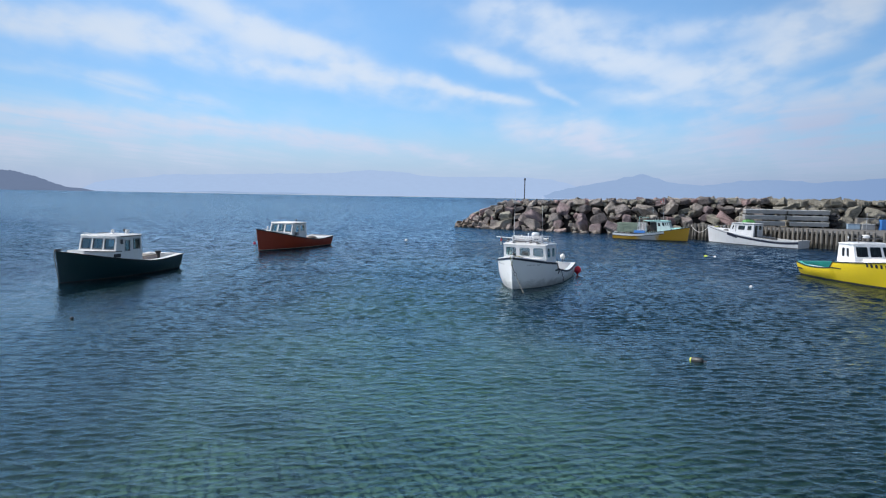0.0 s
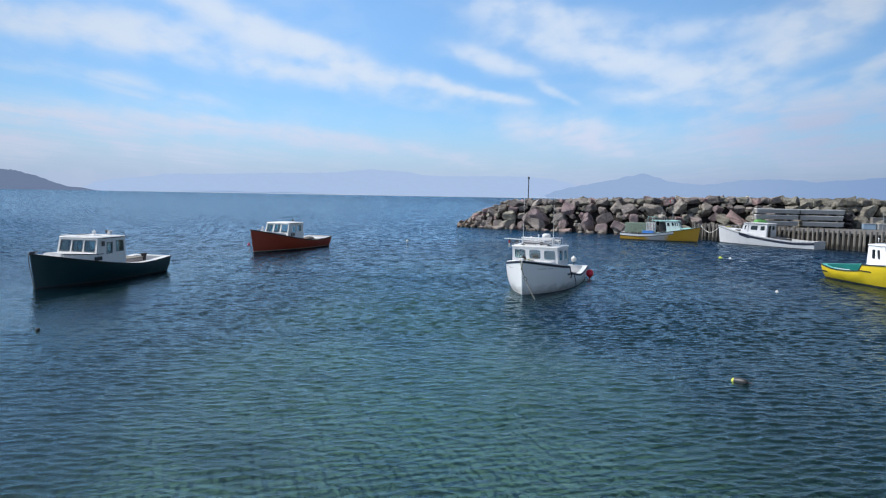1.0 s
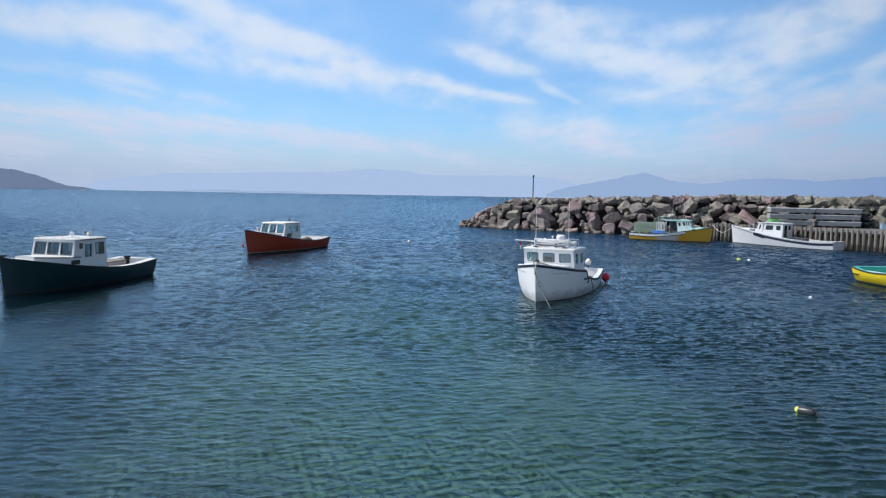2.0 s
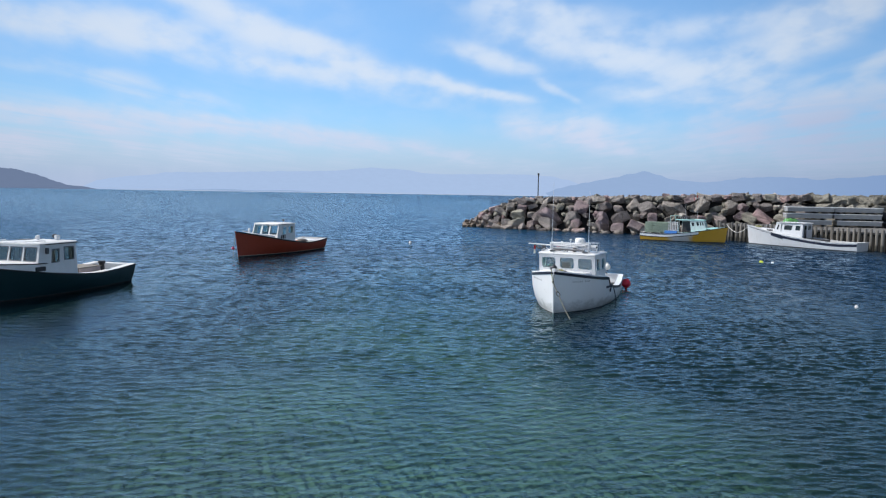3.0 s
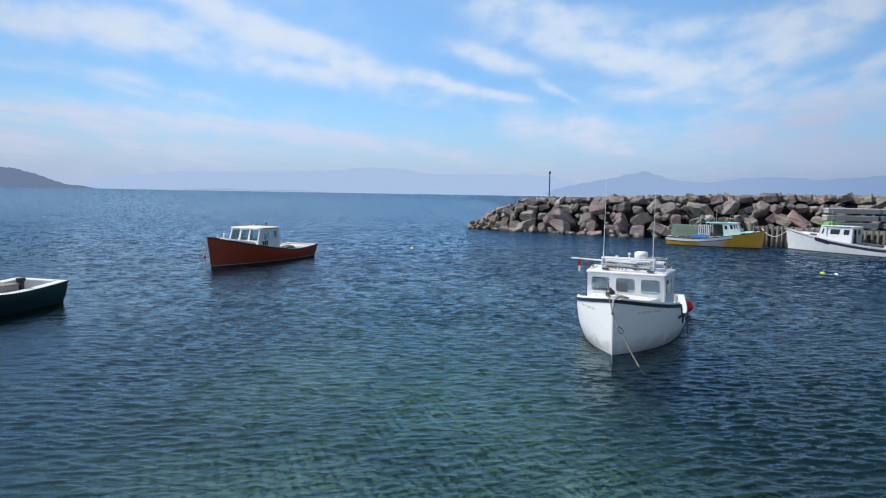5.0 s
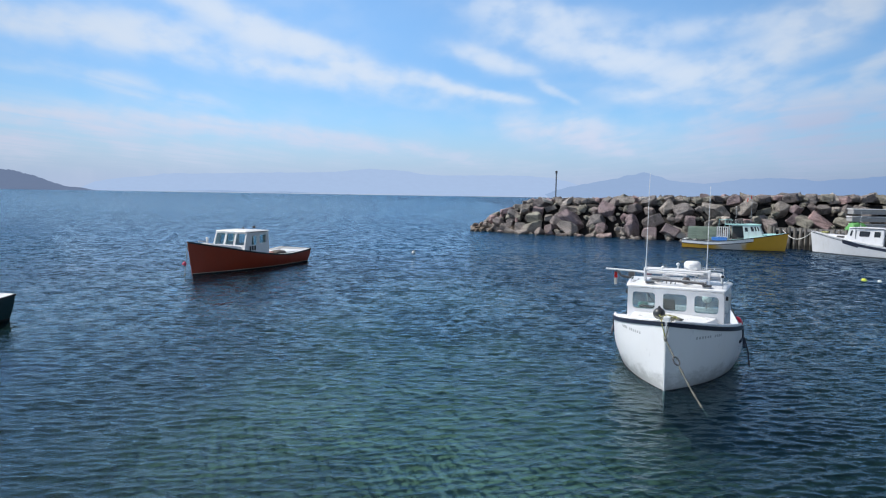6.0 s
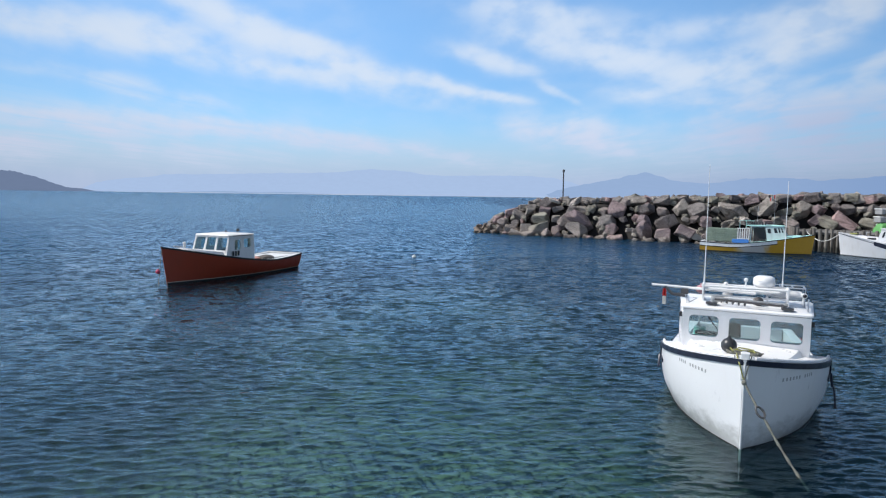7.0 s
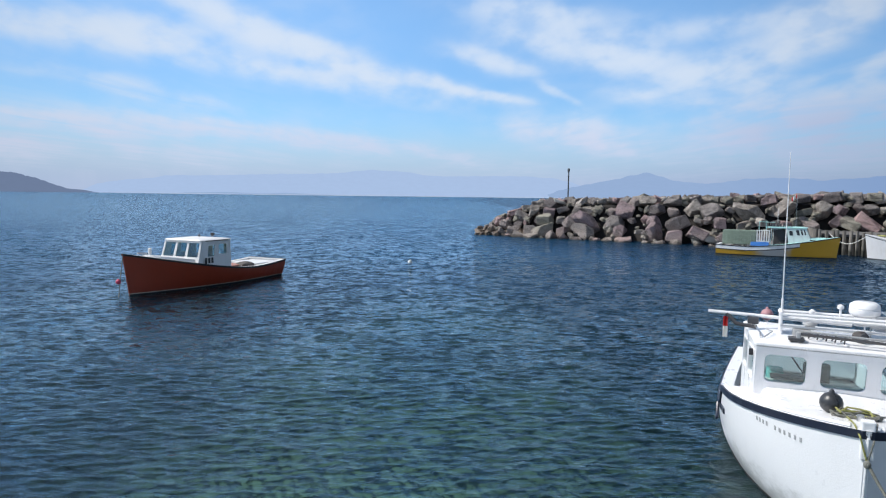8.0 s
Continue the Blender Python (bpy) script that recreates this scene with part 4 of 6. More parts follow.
# ochre boat with traps aboard
SPEC_OCHRE = dict(
    at=(31.5, 80.75, 0), heading=-30, L=9.8, B=3.2, bow=1.95, low=0.88, low_at=0.27, stern=0.95, rake=0.25, full=2.3, wl=0.88,
    hull=WORN_OCHRE, deck=PALE_TEAL, trim=OLD_WHITE, floor=GREY, guard=dict(drop=0.03, half=0.05, mat=BLACK), hull_label="ochre yellow hull, scuffed pale amidships",
    cabin=dict(aft=4.6, front=7.75, wa=2.3, wf=1.65, roof=2.62, rake=0.42, tumble=0.05, sill=1.98, head=2.55, mat=PALE_WALL, frame=PALE_WALL, roof_mat=PALE_TEAL, corner=0.05, glass=DARK_GLASS, back=False, over_aft=0.42,
               panes=((0.05, 0.33), (0.365, 0.635), (0.67, 0.95)), side_panes=((0.025, 0.455, 0.9, 2.56, -1), (0.5, 0.62, 1.93, 2.42), (0.7, 0.81, 1.98, 2.5), (0.83, 0.9, 2.0, 2.52), (0.92, 0.98, 2.02, 2.54))),
    trunk=dict(to=8.9, w0=1.6, w1=0.8, z0=1.74, z1=1.8, mat=PALE_TEAL))
ochre_boat, ochre_form, ochre_band = fishing_boat(SPEC_OCHRE, "ochre yellow fishing boat with pale turquoise wheelhouse by the wharf")

DULL_WHITE = surface("chalky_white_paint", (0.57, 0.58, 0.605), 0.45, 0.25, (0.34, 0.31, 0.27))
# long white boat at the wharf
SPEC_LONG = dict(
    at=(34.7, 81.5, 0), heading=126.5, L=12.4, B=3.4, bow=2.2, low=0.84, low_at=0.16, stern=0.95, rake=0.3, full=2.3, wl=0.9,
    hull=DULL_WHITE, deck=DULL_WHITE, trim=DULL_WHITE, floor=GREY, guard=dict(drop=0.03, half=0.03, mat=DULL_WHITE), hull_label="white hull with dark band",
    cabin=dict(aft=5.75, front=8.95, wa=2.3, wf=2.05, roof=2.66, rake=0.3, tumble=0.08, sill=1.95, head=2.47, mat=DULL_WHITE, frame=DULL_WHITE, corner=0.05, glass=DARK_GLASS, over_aft=0.25,
               panes=((0.05, 0.33), (0.365, 0.635), (0.67, 0.95)), side_panes=((0.06, 0.26, 1.88, 2.46), (0.36, 0.68, 1.88, 2.46), (0.87, 0.95, 1.9, 2.49))),
    trunk=dict(to=10.9, w0=1.8, w1=1.0, z0=1.86, z1=1.96, mat=DULL_WHITE))
long_boat, long_form, long_band = fishing_boat(SPEC_LONG, "long white fishing boat tied up along the timber wharf")


# ---- wharf ----
WHARF_A, WHARF_B = Vector((33.3, 87.2, 0)), Vector((58.0, 53.8, 0))
WHARF_C, WHARF_D = Vector((88.0, 60.0, 0)), Vector((36.4, 94.6, 0))
WHARF_TOP = 1.95


def build_wharf():
    wharf = thing("wharf", label="timber-faced wharf with a worn concrete deck", category="wharf", kind="structure")
    ring = [WHARF_A, WHARF_B, WHARF_C, Vector((90, 76, 0)), WHARF_D]
    mid = sum(ring, Vector()) / len(ring)
    rim = [v + (mid - v).normalized() * 0.25 for v in ring]
    bm = prism(bmesh.new(), [(v.x, v.y) for v in rim], WHARF_TOP - 0.22, WHARF_TOP)
    part("deck", bm, CONCRETE, wharf, "worn grey concrete deck")
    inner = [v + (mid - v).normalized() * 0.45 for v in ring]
    # near-black colour here paints the shade between the pilings
    part("core_wall", prism(bmesh.new(), [(v.x, v.y) for v in inner], -2.0, WHARF_TOP - 0.22), surface("piling_gap_shade", (0.012, 0.011, 0.010), 0.9, 0.2), wharf)
    rnd = random.Random(4)
    shapes = []
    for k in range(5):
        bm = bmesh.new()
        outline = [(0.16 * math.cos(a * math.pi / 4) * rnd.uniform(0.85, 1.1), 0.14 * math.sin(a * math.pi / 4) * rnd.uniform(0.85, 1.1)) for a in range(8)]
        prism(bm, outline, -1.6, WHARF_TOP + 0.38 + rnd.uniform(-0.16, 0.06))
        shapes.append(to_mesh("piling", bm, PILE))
    for a, b in ((WHARF_A, WHARF_B), (WHARF_D, WHARF_A)):
        n = int((b - a).length / 0.56)
        face = (b - a).normalized().cross(Vector((0, 0, 1)))
        for i in range(n):
            if rnd.random() < 0.04:
                continue
            q = lerp(a, b, (i + 0.5 + rnd.uniform(-0.12, 0.12)) / n) + face * 0.14
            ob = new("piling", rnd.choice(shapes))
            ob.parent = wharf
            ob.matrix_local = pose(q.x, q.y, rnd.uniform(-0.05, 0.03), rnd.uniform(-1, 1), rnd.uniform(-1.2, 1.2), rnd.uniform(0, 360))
    return wharf


build_wharf()


def dock_section(m, length, label):
    """A floating dock section hauled out: long grey box with deck boards and side planks."""
    ob = thing("dock_section", m, label, "floating dock", "stacked dock sections")
    part("float_body", box(bmesh.new(), (0, 0, 0.47), (length, 2.0, 0.48), bevel=0.03), DOCK_GREY, ob)
    part("deck_board", box(bmesh.new(), (0, 0, 0.78), (length + 0.12, 2.15, 0.1), bevel=0.015), OLD_WHITE, ob, "pale deck boards")
    part("side_plank", box(bmesh.new(), (0, -1.03, 0.58), (length + 0.02, 0.05, 0.16), bevel=0.01), DOCK_GREY, ob)
    for x in (-length * 0.36, length * 0.36):
        part("skid", box(bmesh.new(), (x, 0, 0.115), (0.24, 1.9, 0.23)), WOOD, ob)
    return ob


STACK = pose(47.2, 86.4, WHARF_TOP, 0, 0, -15)
for level, (dx, ln) in enumerate(((0.1, 4.9), (-0.1, 5.2), (0.0, 5.3))):
    for k in (-1, 1):
        dock_section(STACK @ pose(k * 2.75 + dx, 0.1 * level * k, 0.835 * level), ln, "grey hauled-out dock section in a stack on the wharf")


def small_block(name, m, size, mat, label, category, bevel=0.04, lid=None):
    ob = thing(name, m, label, category)
    part("body", box(bmesh.new(), (0, 0, size[2] / 2), size, bevel=bevel), mat, ob)
    if lid:
        part("lid", box(bmesh.new(), (0, 0, size[2] + 0.03), (size[0] + 0.06, size[1] + 0.06, 0.06), bevel=0.015), lid, ob)
    return ob


# ---- breakwater ----
def crest(x):
    """Place and height of the breakwater's front crest edge."""
    y = 113.0 - 0.51 * x + 3.2 * min(1, max(0, (x - 32) / 12))
    z = 4.8 + 1.1 * min(1, max(0, (x - 8) / 30))
    if x < 8.5:
        z *= max(0.06, (x - 0.2) / 8.3) ** 0.8
    return Vector((x, y, z))


SLABS = ((26.6, 96.0, 0.75, (1.6, 1.0, 0.55), 38, 20), (25.0, 96.6, 0.2, (0.8, 0.7, 0.4), 10, 70), (51.0, 90.6, 5.2, (2.3, 0.9, 0.4), 8, -25), (55.5, 88.4, 4.9, (1.6, 0.8, 0.6), 30, -40),
         (10.8, 106.3, 4.6, (1.1, 0.35, 0.35), 20, 30))


def build_breakwater():
    bw = thing("breakwater", label="rubble-mound breakwater of large grey and pinkish boulders", category="breakwater", kind="structure")
    rnd = random.Random(21)
    shapes = []
    for k in range(24):
        bm = bmesh.new()
        sx, sy, sz = rnd.uniform(0.95, 1.4), rnd.uniform(0.7, 1.05), rnd.uniform(0.55, 0.85)
        bmesh.ops.create_cube(bm, size=2.0)
        for v in bm.verts:
            v.co = Vector((v.co.x * sx * rnd.uniform(0.62, 1.08), v.co.y * sy * rnd.uniform(0.62, 1.08), v.co.z * sz * rnd.uniform(0.62, 1.08)))
        for i in range(rnd.choice((3, 4, 5, 6))):
            n = Vector((rnd.choice((-1, 1)) * rnd.uniform(0.2, 1), rnd.choice((-1, 1)) * rnd.uniform(0.2, 1), rnd.choice((-1, 1, 1)) * rnd.uniform(0.15, 1))).normalized()
            cut = bmesh.ops.bisect_plane(bm, geom=bm.verts[:] + bm.edges[:] + bm.faces[:], plane_co=n * rnd.uniform(0.62, 0.95), plane_no=n, clear_outer=True)
            bmesh.ops.holes_fill(bm, edges=[e for e in cut["geom_cut"] if isinstance(e, bmesh.types.BMEdge)])
        bmesh.ops.bevel(bm, geom=list(bm.edges), offset=0.06, segments=1, affect="EDGES")
        shapes.append(to_mesh("boulder", bm, ROCK))
    tan_shapes = []
    for k in range(3):
        me = shapes[k * 4].copy()
        me.materials[0] = TAN_ROCK
        tan_shapes.append(me)
    pale_shape = shapes[7].copy()
    pale_shape.materials[0] = PALE_ROCK
    down = Vector((-0.454, -0.891, 0))
    along = Vector((0.891, -0.454, 0))
    # core under the armour, near-black to stand in for shade in the gaps
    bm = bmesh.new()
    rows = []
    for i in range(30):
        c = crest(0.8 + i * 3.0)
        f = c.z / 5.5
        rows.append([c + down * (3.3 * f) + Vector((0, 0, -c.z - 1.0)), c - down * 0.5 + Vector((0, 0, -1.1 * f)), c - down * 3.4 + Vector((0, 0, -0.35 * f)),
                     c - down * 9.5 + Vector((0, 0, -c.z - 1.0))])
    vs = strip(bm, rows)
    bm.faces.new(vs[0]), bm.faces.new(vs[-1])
    part("shade_core", bm, surface("boulder_gap_shade", (0.012, 0.010, 0.010), 0.95, 0.2, bump=0.8), bw, "near-black core sheet, painted as shade between the boulders")
    count = 0
    far = bmesh.new()
    for level in range(7):
        x = 0.6 + 0.4 * (level % 2) + (6.0 if level == 6 else 0.0)
        while x < 88:
            c = crest(x)
            f = c.z / 5.6
            size = rnd.choice(((0.65, 0.85, 1.05), (0.55, 0.75, 0.95, 1.15, 1.4))[level < 4] if level else (0.5, 0.7, 0.95, 1.2)) * rnd.uniform(0.85, 1.0)
            if x < 9:
                size *= 0.45 + 0.06 * x
            drop = (1.0, 0.76, 0.52, 0.28, 0.04, 0.0, 0.0)[level]
            q = c + down * (5.0 * f * drop) + Vector((0, 0, -c.z * drop + 0.1))
            if level == 5:
                q = c - down * 1.5 + Vector((0, 0, -0.1))
            if level == 6:
                q = c - down * 3.2 + Vector((0, 0, -0.1))
            q += along * rnd.uniform(-0.3, 0.3) + down * rnd.uniform(-0.45, 0.35) + Vector((0, 0, rnd.uniform(-0.28, 0.28) * (1.0 if level < 4 else 0.3) - 0.35 * size))
            m = pose(q.x, q.y, q.z, rnd.gauss(0, 24 if level < 4 else 12), rnd.gauss(0, 24 if level < 4 else 12), rnd.uniform(0, 360)) @ Matrix.Diagonal((size * rnd.uniform(0.85, 1.2), size * 0.95, size * rnd.uniform(0.85, 1.1) * (1.0 if level < 4 else 0.8), 1))
            me = rnd.choice(shapes)
            behind_wharf = 36 < x < 66 and level < 2
            thinned_head = c.z < 2.2 and level in (1, 3, 5)
            if behind_wharf or thinned_head:
                x += size * 1.6
                continue
            if x < 47 and count < 290:
                ob = new("boulder", me)
                ob.parent = bw
                ob.matrix_local = m
                count += 1
            else:
                tmp = me.copy()
                tmp.transform(m)
                far.from_mesh(tmp)
                bpy.data.meshes.remove(tmp)
            x += size * (1.85 if level < 4 else 1.35)
    # small stones wedged between the boulders
    for k in range(150):
        c = crest(rnd.uniform(3.0, 62.0))
        w = rnd.uniform(0.05, 1.0)
        f = c.z / 5.6
        q = c + down * (5.0 * f * w + rnd.uniform(-0.4, 0.25)) + Vector((0, 0, -c.z * w - 0.1))
        size = rnd.uniform(0.2, 0.38)
        tmp = rnd.choice(shapes).copy()
        tmp.transform(pose(q.x, q.y, q.z, rnd.gauss(0, 30), rnd.gauss(0, 30), rnd.uniform(0, 360)) @ Matrix.Diagonal((size * 1.15, size, size, 1)))
        far.from_mesh(tmp)
        bpy.data.meshes.remove(tmp)
    # small tan rocks spilling off the head
    for k in range(30):
        x = rnd.uniform(1.0, 8.5)
        c = crest(max(x, 0.3))
        w = rnd.uniform(0.0, 1.0)
        q = c + down * (1.0 + 2.6 * w) + Vector((0, 0, -c.z + 0.1 + 0.5 * (1 - w)))
        ob = new("boulder", tan_shapes[k % 3])
        ob.parent = bw
        sz = rnd.uniform(0.35, 0.62)
        ob.matrix_local = pose(q.x, q.y, q.z, rnd.gauss(0, 30), rnd.gauss(0, 30), rnd.uniform(0, 360)) @ Matrix.Diagonal((sz * 1.5, sz * 0.8, sz * 0.8, 1))
    # bleached slabs
    for x, y, z, size, tilt, turn in SLABS:
        ob = new("slab", pale_shape)
        ob.parent = bw
        ob.matrix_local = pose(x, y, z, tilt, 14, turn) @ Matrix.Diagonal((*size, 1))
    ob = part("far_boulders", far, ROCK, bw, "boulders further along the breakwater")
    tagged(ob, kind="stuff")
    return bw


build_breakwater()

post = thing("marker_post", pose(12.3, 109.2, 5.2), "thin dark steel marker post on the breakwater head", "post")
part("pole", tube(bmesh.new(), [(0, 0, -0.8), (0, 0, 3.45)], 0.09, 8), DARK_METAL, post)
part("lantern", lathe(bmesh.new(), [(0.06, 3.4), (0.16, 3.45), (0.16, 3.75), (0.05, 3.85)], 10), DARK_METAL, post)


# ---- gear on the boats ----
def on(boat, x, y, z, rx=0, ry=0, rz=0):
    """A pose in the world from a place aboard a boat."""
    return boat.matrix_world @ pose(x, y, z, rx, ry, rz)


for b in (white_boat, dark_boat, red_boat, yellow_boat, ochre_boat, long_boat):
    b.matrix_world = b.matrix_basis


def float_ball(name, m, r, mat, label, category="buoy", squash=1.0, eye=True):
    ob = thing(name, m, label, category)
    part("ball", lathe(bmesh.new(), ball(r, squash, 9), 18), mat, ob, "", 60)
    if eye:
        part("neck", lathe(bmesh.new(), [(r * 0.28, r * squash * 0.93), (r * 0.22, r * squash * 1.12), (r * 0.12, r * squash * 1.3), (r * 0.03, r * squash * 1.33)], 10), mat, ob, "", 40)
    return ob


def spotlight(parent, x, y, z, turn=0):
    m = Matrix.Translation((x, y, z)) @ pose(0, 0, 0, 0, 90, turn)
    lamp = part("searchlight", lathe(bmesh.new(), [(0.05, -0.12), (0.09, -0.06), (0.1, 0.08), (0.085, 0.1), (0.02, 0.09)], 12, m), DARK_METAL, parent, "", 40)
    bar(parent, "lamp_stalk", [(x, y, z - 0.2), (x, y, z)], 0.018, METAL)
    return lamp


def gear_white():
    b = white_boat
    p, f = SPEC_WHITE, white_form
    zr = p["cabin"]["roof"] + 0.13
    L = p["L"]
    for side in (1, -1):
        for s0, s1, n in ((0.858, 0.888, 4), (0.897, 0.945, 6)):
            hull_bars(b, f, s0, s1, 1.41, 1.485, n, side, GREY, "letter", 0.34)
    # short dark tail of the rail where the deck steps down
    white_band("rub_rail", 0.625, 0.70, lambda s: 0.98, 0.05, 0.03, NAVY, n=6)
    # stem post and stem band
    part("stem_post", box(bmesh.new(), (L + 0.12, 0, 1.80), (0.16, 0.17, 0.56), bevel=0.02), WHITE, b)
    bar(b, "stem_band", [(L, 0, -0.25), (L + 0.1, 0, 0.9), (L + 0.21, 0, 1.85)], 0.022, WHITE)
    # low toe rails along the foredeck
    for side in (1, -1):
        rows = [white_form[3](s, white_form[2](s), side, -0.05) + Vector((0, 0, 0.04)) for s in stations(0.685, 0.985, 16)]
        bar(b, "toe_rail", rows, 0.035, WHITE, n=6)
    # roof rack: two upright plates, bars between them and a board
    for y in (-0.96, 0.92):
        part("rack_plate", box(bmesh.new(), (6.72, y, zr + 0.2), (0.42, 0.05, 0.46), bevel=0.015), WHITE, b)
    bar(b, "rack_bar", [(6.90, -1.0, zr + 0.38), (6.90, 0.95, zr + 0.38)], 0.03, WHITE)
    bar(b, "rack_bar", [(6.52, -1.0, zr + 0.38), (6.52, 0.95, zr + 0.38)], 0.028, WHITE)
    bar(b, "rack_bar", [(6.95, -0.98, zr + 0.16), (6.95, 0.93, zr + 0.16)], 0.025, METAL)
    part("rack_board", box(bmesh.new(), (6.72, -0.1, zr + 0.30), (0.24, 1.7, 0.04), bevel=0.01), WHITE, b)
    # dark folded mast in two lengths with end brackets across the roof's front
    bar(b, "folded_mast", [(7.43, -0.72, zr + 0.13), (7.52, 0.86, zr + 0.09)], 0.026, DARK_METAL, "dark folded mast")
    bar(b, "folded_mast", [(7.28, -0.60, zr + 0.15), (7.38, 0.80, zr + 0.12)], 0.02, GREY, "grey folded mast")
    for x, y in ((7.38, -0.74), (7.44, 0.88)):
        part("mast_bracket", box(bmesh.new(), (x, y, zr + 0.03), (0.2, 0.26, 0.05), bevel=0.02), DARK_METAL, b)
        part("mast_chock", box(bmesh.new(), (x + 0.03, y * 0.96, zr + 0.10), (0.12, 0.07, 0.12), bevel=0.02), GREY, b)
    for i in range(5):
        x, y = 6.95 + 0.06 * i, -0.55 + 0.13 * i
        bar(b, "mast_lashing", [(x, y, zr + 0.01), (x + 0.12, y + 0.05, zr + 0.11), (x + 0.24, y + 0.02, zr + 0.02)], 0.014, DARK_METAL, n=6)
    # radar dome on its pedestal
    part("radar_pedestal", box(bmesh.new(), (6.48, 0.41, zr + 0.30), (0.3, 0.34, 0.18), bevel=0.03), WHITE, b)
    part("radar_dome", lathe(bmesh.new(), [(0.05, 0), (0.21, 0.01), (0.248, 0.05), (0.25, 0.13), (0.24, 0.135), (0.24, 0.15), (0.248, 0.155), (0.236, 0.22), (0.17, 0.265), (0.02, 0.275)], 24,
                             Matrix.Translation((6.48, 0.41, zr + 0.39))), WHITE, b, "white round radar dome", 50)
    part("life_raft_canister", lathe(bmesh.new(), [(0.02, -0.34), (0.1, -0.33), (0.12, -0.26), (0.12, -0.02), (0.132, 0), (0.12, 0.02), (0.12, 0.26), (0.1, 0.33), (0.02, 0.34)], 16,
                                     pose(6.30, 0.92, zr + 0.2, 90, 0, 0)), WHITE, b, "", 40)
    # aluminium guard hoops round the canister
    for x in (6.05, 6.62):
        bar(b, "guard_hoop", [(x, 0.5, zr - 0.03), (x, 0.5, zr + 0.42), (x, 1.3, zr + 0.42), (x, 1.3, zr - 0.05)], 0.016, METAL)
    for y in (0.5, 0.77, 1.04, 1.3):
        bar(b, "guard_rail", [(6.05, y, zr + 0.42), (6.62, y, zr + 0.42)], 0.016, METAL)
    bar(b, "guard_rail", [(6.62, 0.5, zr + 0.2), (6.62, 1.3, zr + 0.2)], 0.014, METAL)
    for y, h in ((-0.45, 0.07), (0.0, 0.2)):
        part("gps_antenna", lathe(bmesh.new(), [(0.02, 0), (0.02, h), (0.05, h + 0.01), (0.055, h + 0.06), (0.02, h + 0.09)], 10, Matrix.Translation((6.72, y, zr + 0.32))), WHITE, b)
    part("horn_box", box(bmesh.new(), (6.92, -0.62, zr + 0.06), (0.22, 0.3, 0.14), bevel=0.03), GREY, b)
    part("winch_motor", lathe(bmesh.new(), [(0.06, 0), (0.11, 0.02), (0.11, 0.14), (0.07, 0.17), (0.07, 0.24), (0.02, 0.25)], 14, pose(6.98, 0.25, zr + 0.08, 0, 80, 20)), DARK_METAL, b, "", 40)
    part("roof_vent", lathe(bmesh.new(), [(0.09, 0), (0.09, 0.08), (0.13, 0.1), (0.12, 0.15), (0.02, 0.17)], 14, Matrix.Translation((6.00, -0.4, zr - 0.03))), GREY, b, "", 40)
    # white searchlight on its stalk
    part("searchlight", lathe(bmesh.new(), [(0.025, -0.08), (0.055, -0.06), (0.062, 0.04), (0.066, 0.07), (0.05, 0.08), (0.02, 0.07)], 14, pose(6.60, 1.27, zr + 0.25, 0, 90, 12)), WHITE, b, "", 40)
    part("searchlight_lens", lathe(bmesh.new(), [(0.048, 0.0), (0.04, 0.012), (0.01, 0.018)], 14, pose(6.675, 1.286, zr + 0.25, 0, 90, 12)), BLACK, b)
    bar(b, "lamp_stalk", [(6.60, 1.27, zr - 0.03), (6.60, 1.27, zr + 0.2)], 0.03, WHITE)
    whip(b, (6.74, -0.95, zr + 0.40), 3.0, WHITE, -0.06)
    whip(b, (6.40, 0.82, zr + 0.3), 2.7, WHITE, 0.08)
    # long spar lying across the roof and out over the side
    bar(b, "hauler_spar", [(6.50, -2.24, zr + 0.27), (6.32, 0.25, zr + 0.18)], [0.03, 0.038], WHITE, "long white spar over the side")
    bar(b, "spar_fork", [(6.47, -1.9, zr + 0.24), (6.52, -1.72, zr + 0.06), (6.52, -1.35, zr + 0.02)], 0.04, DARK_METAL)
    part("spar_clamp", box(bmesh.new(), (6.45, -1.42, zr + 0.14), (0.14, 0.2, 0.14), bevel=0.03), DARK_METAL, b)
    bar(b, "roof_line", [(7.35, -1.25, zr + 0.0), (6.95, -1.1, zr + 0.05), (6.60, -1.2, zr + 0.02)], 0.012, GREY, n=6)
    # red and white ensign hanging limp
    for name, mat, z0, z1 in (("flag_red", FLAG_RED, -0.2, 0.0), ("flag_white", FLOAT_WHITE, -0.42, -0.2)):
        bm = bmesh.new()
        rows = []
        for i in range(7):
            k = i / 6
            z = zr + 0.18 + lerp(z1, z0, k)
            rows.append([(6.47 + 0.03 * math.sin(j * 1.9 + k), -1.96 + j * 0.018, z) for j in range(6)])
        strip(bm, rows)
        bmesh.ops.solidify(bm, geom=bm.faces[:], thickness=0.006)
        part(name, bm, mat, b)
    # wiper and side lamps
    bar(b, "windscreen_wiper", [(7.50, -0.86, 2.46), (7.40, -0.66, 2.14)], 0.012, BLACK)
    bar(b, "wiper_blade", [(7.47, -0.74, 2.28), (7.35, -0.56, 2.0)], 0.010, BLACK)
    for side in (1, -1):
        part("side_light", box(bmesh.new(), (7.1, side * 1.44, 2.3), (0.1, 0.09, 0.12), bevel=0.02), BLACK, b)
        bar(b, "grab_rail", [(5.70, side * 1.46, zr - 0.03), (5.85, side * 1.46, zr + 0.06), (7.20, side * 1.32, zr + 0.05), (7.30, side * 1.31, zr - 0.03)], 0.014, METAL)
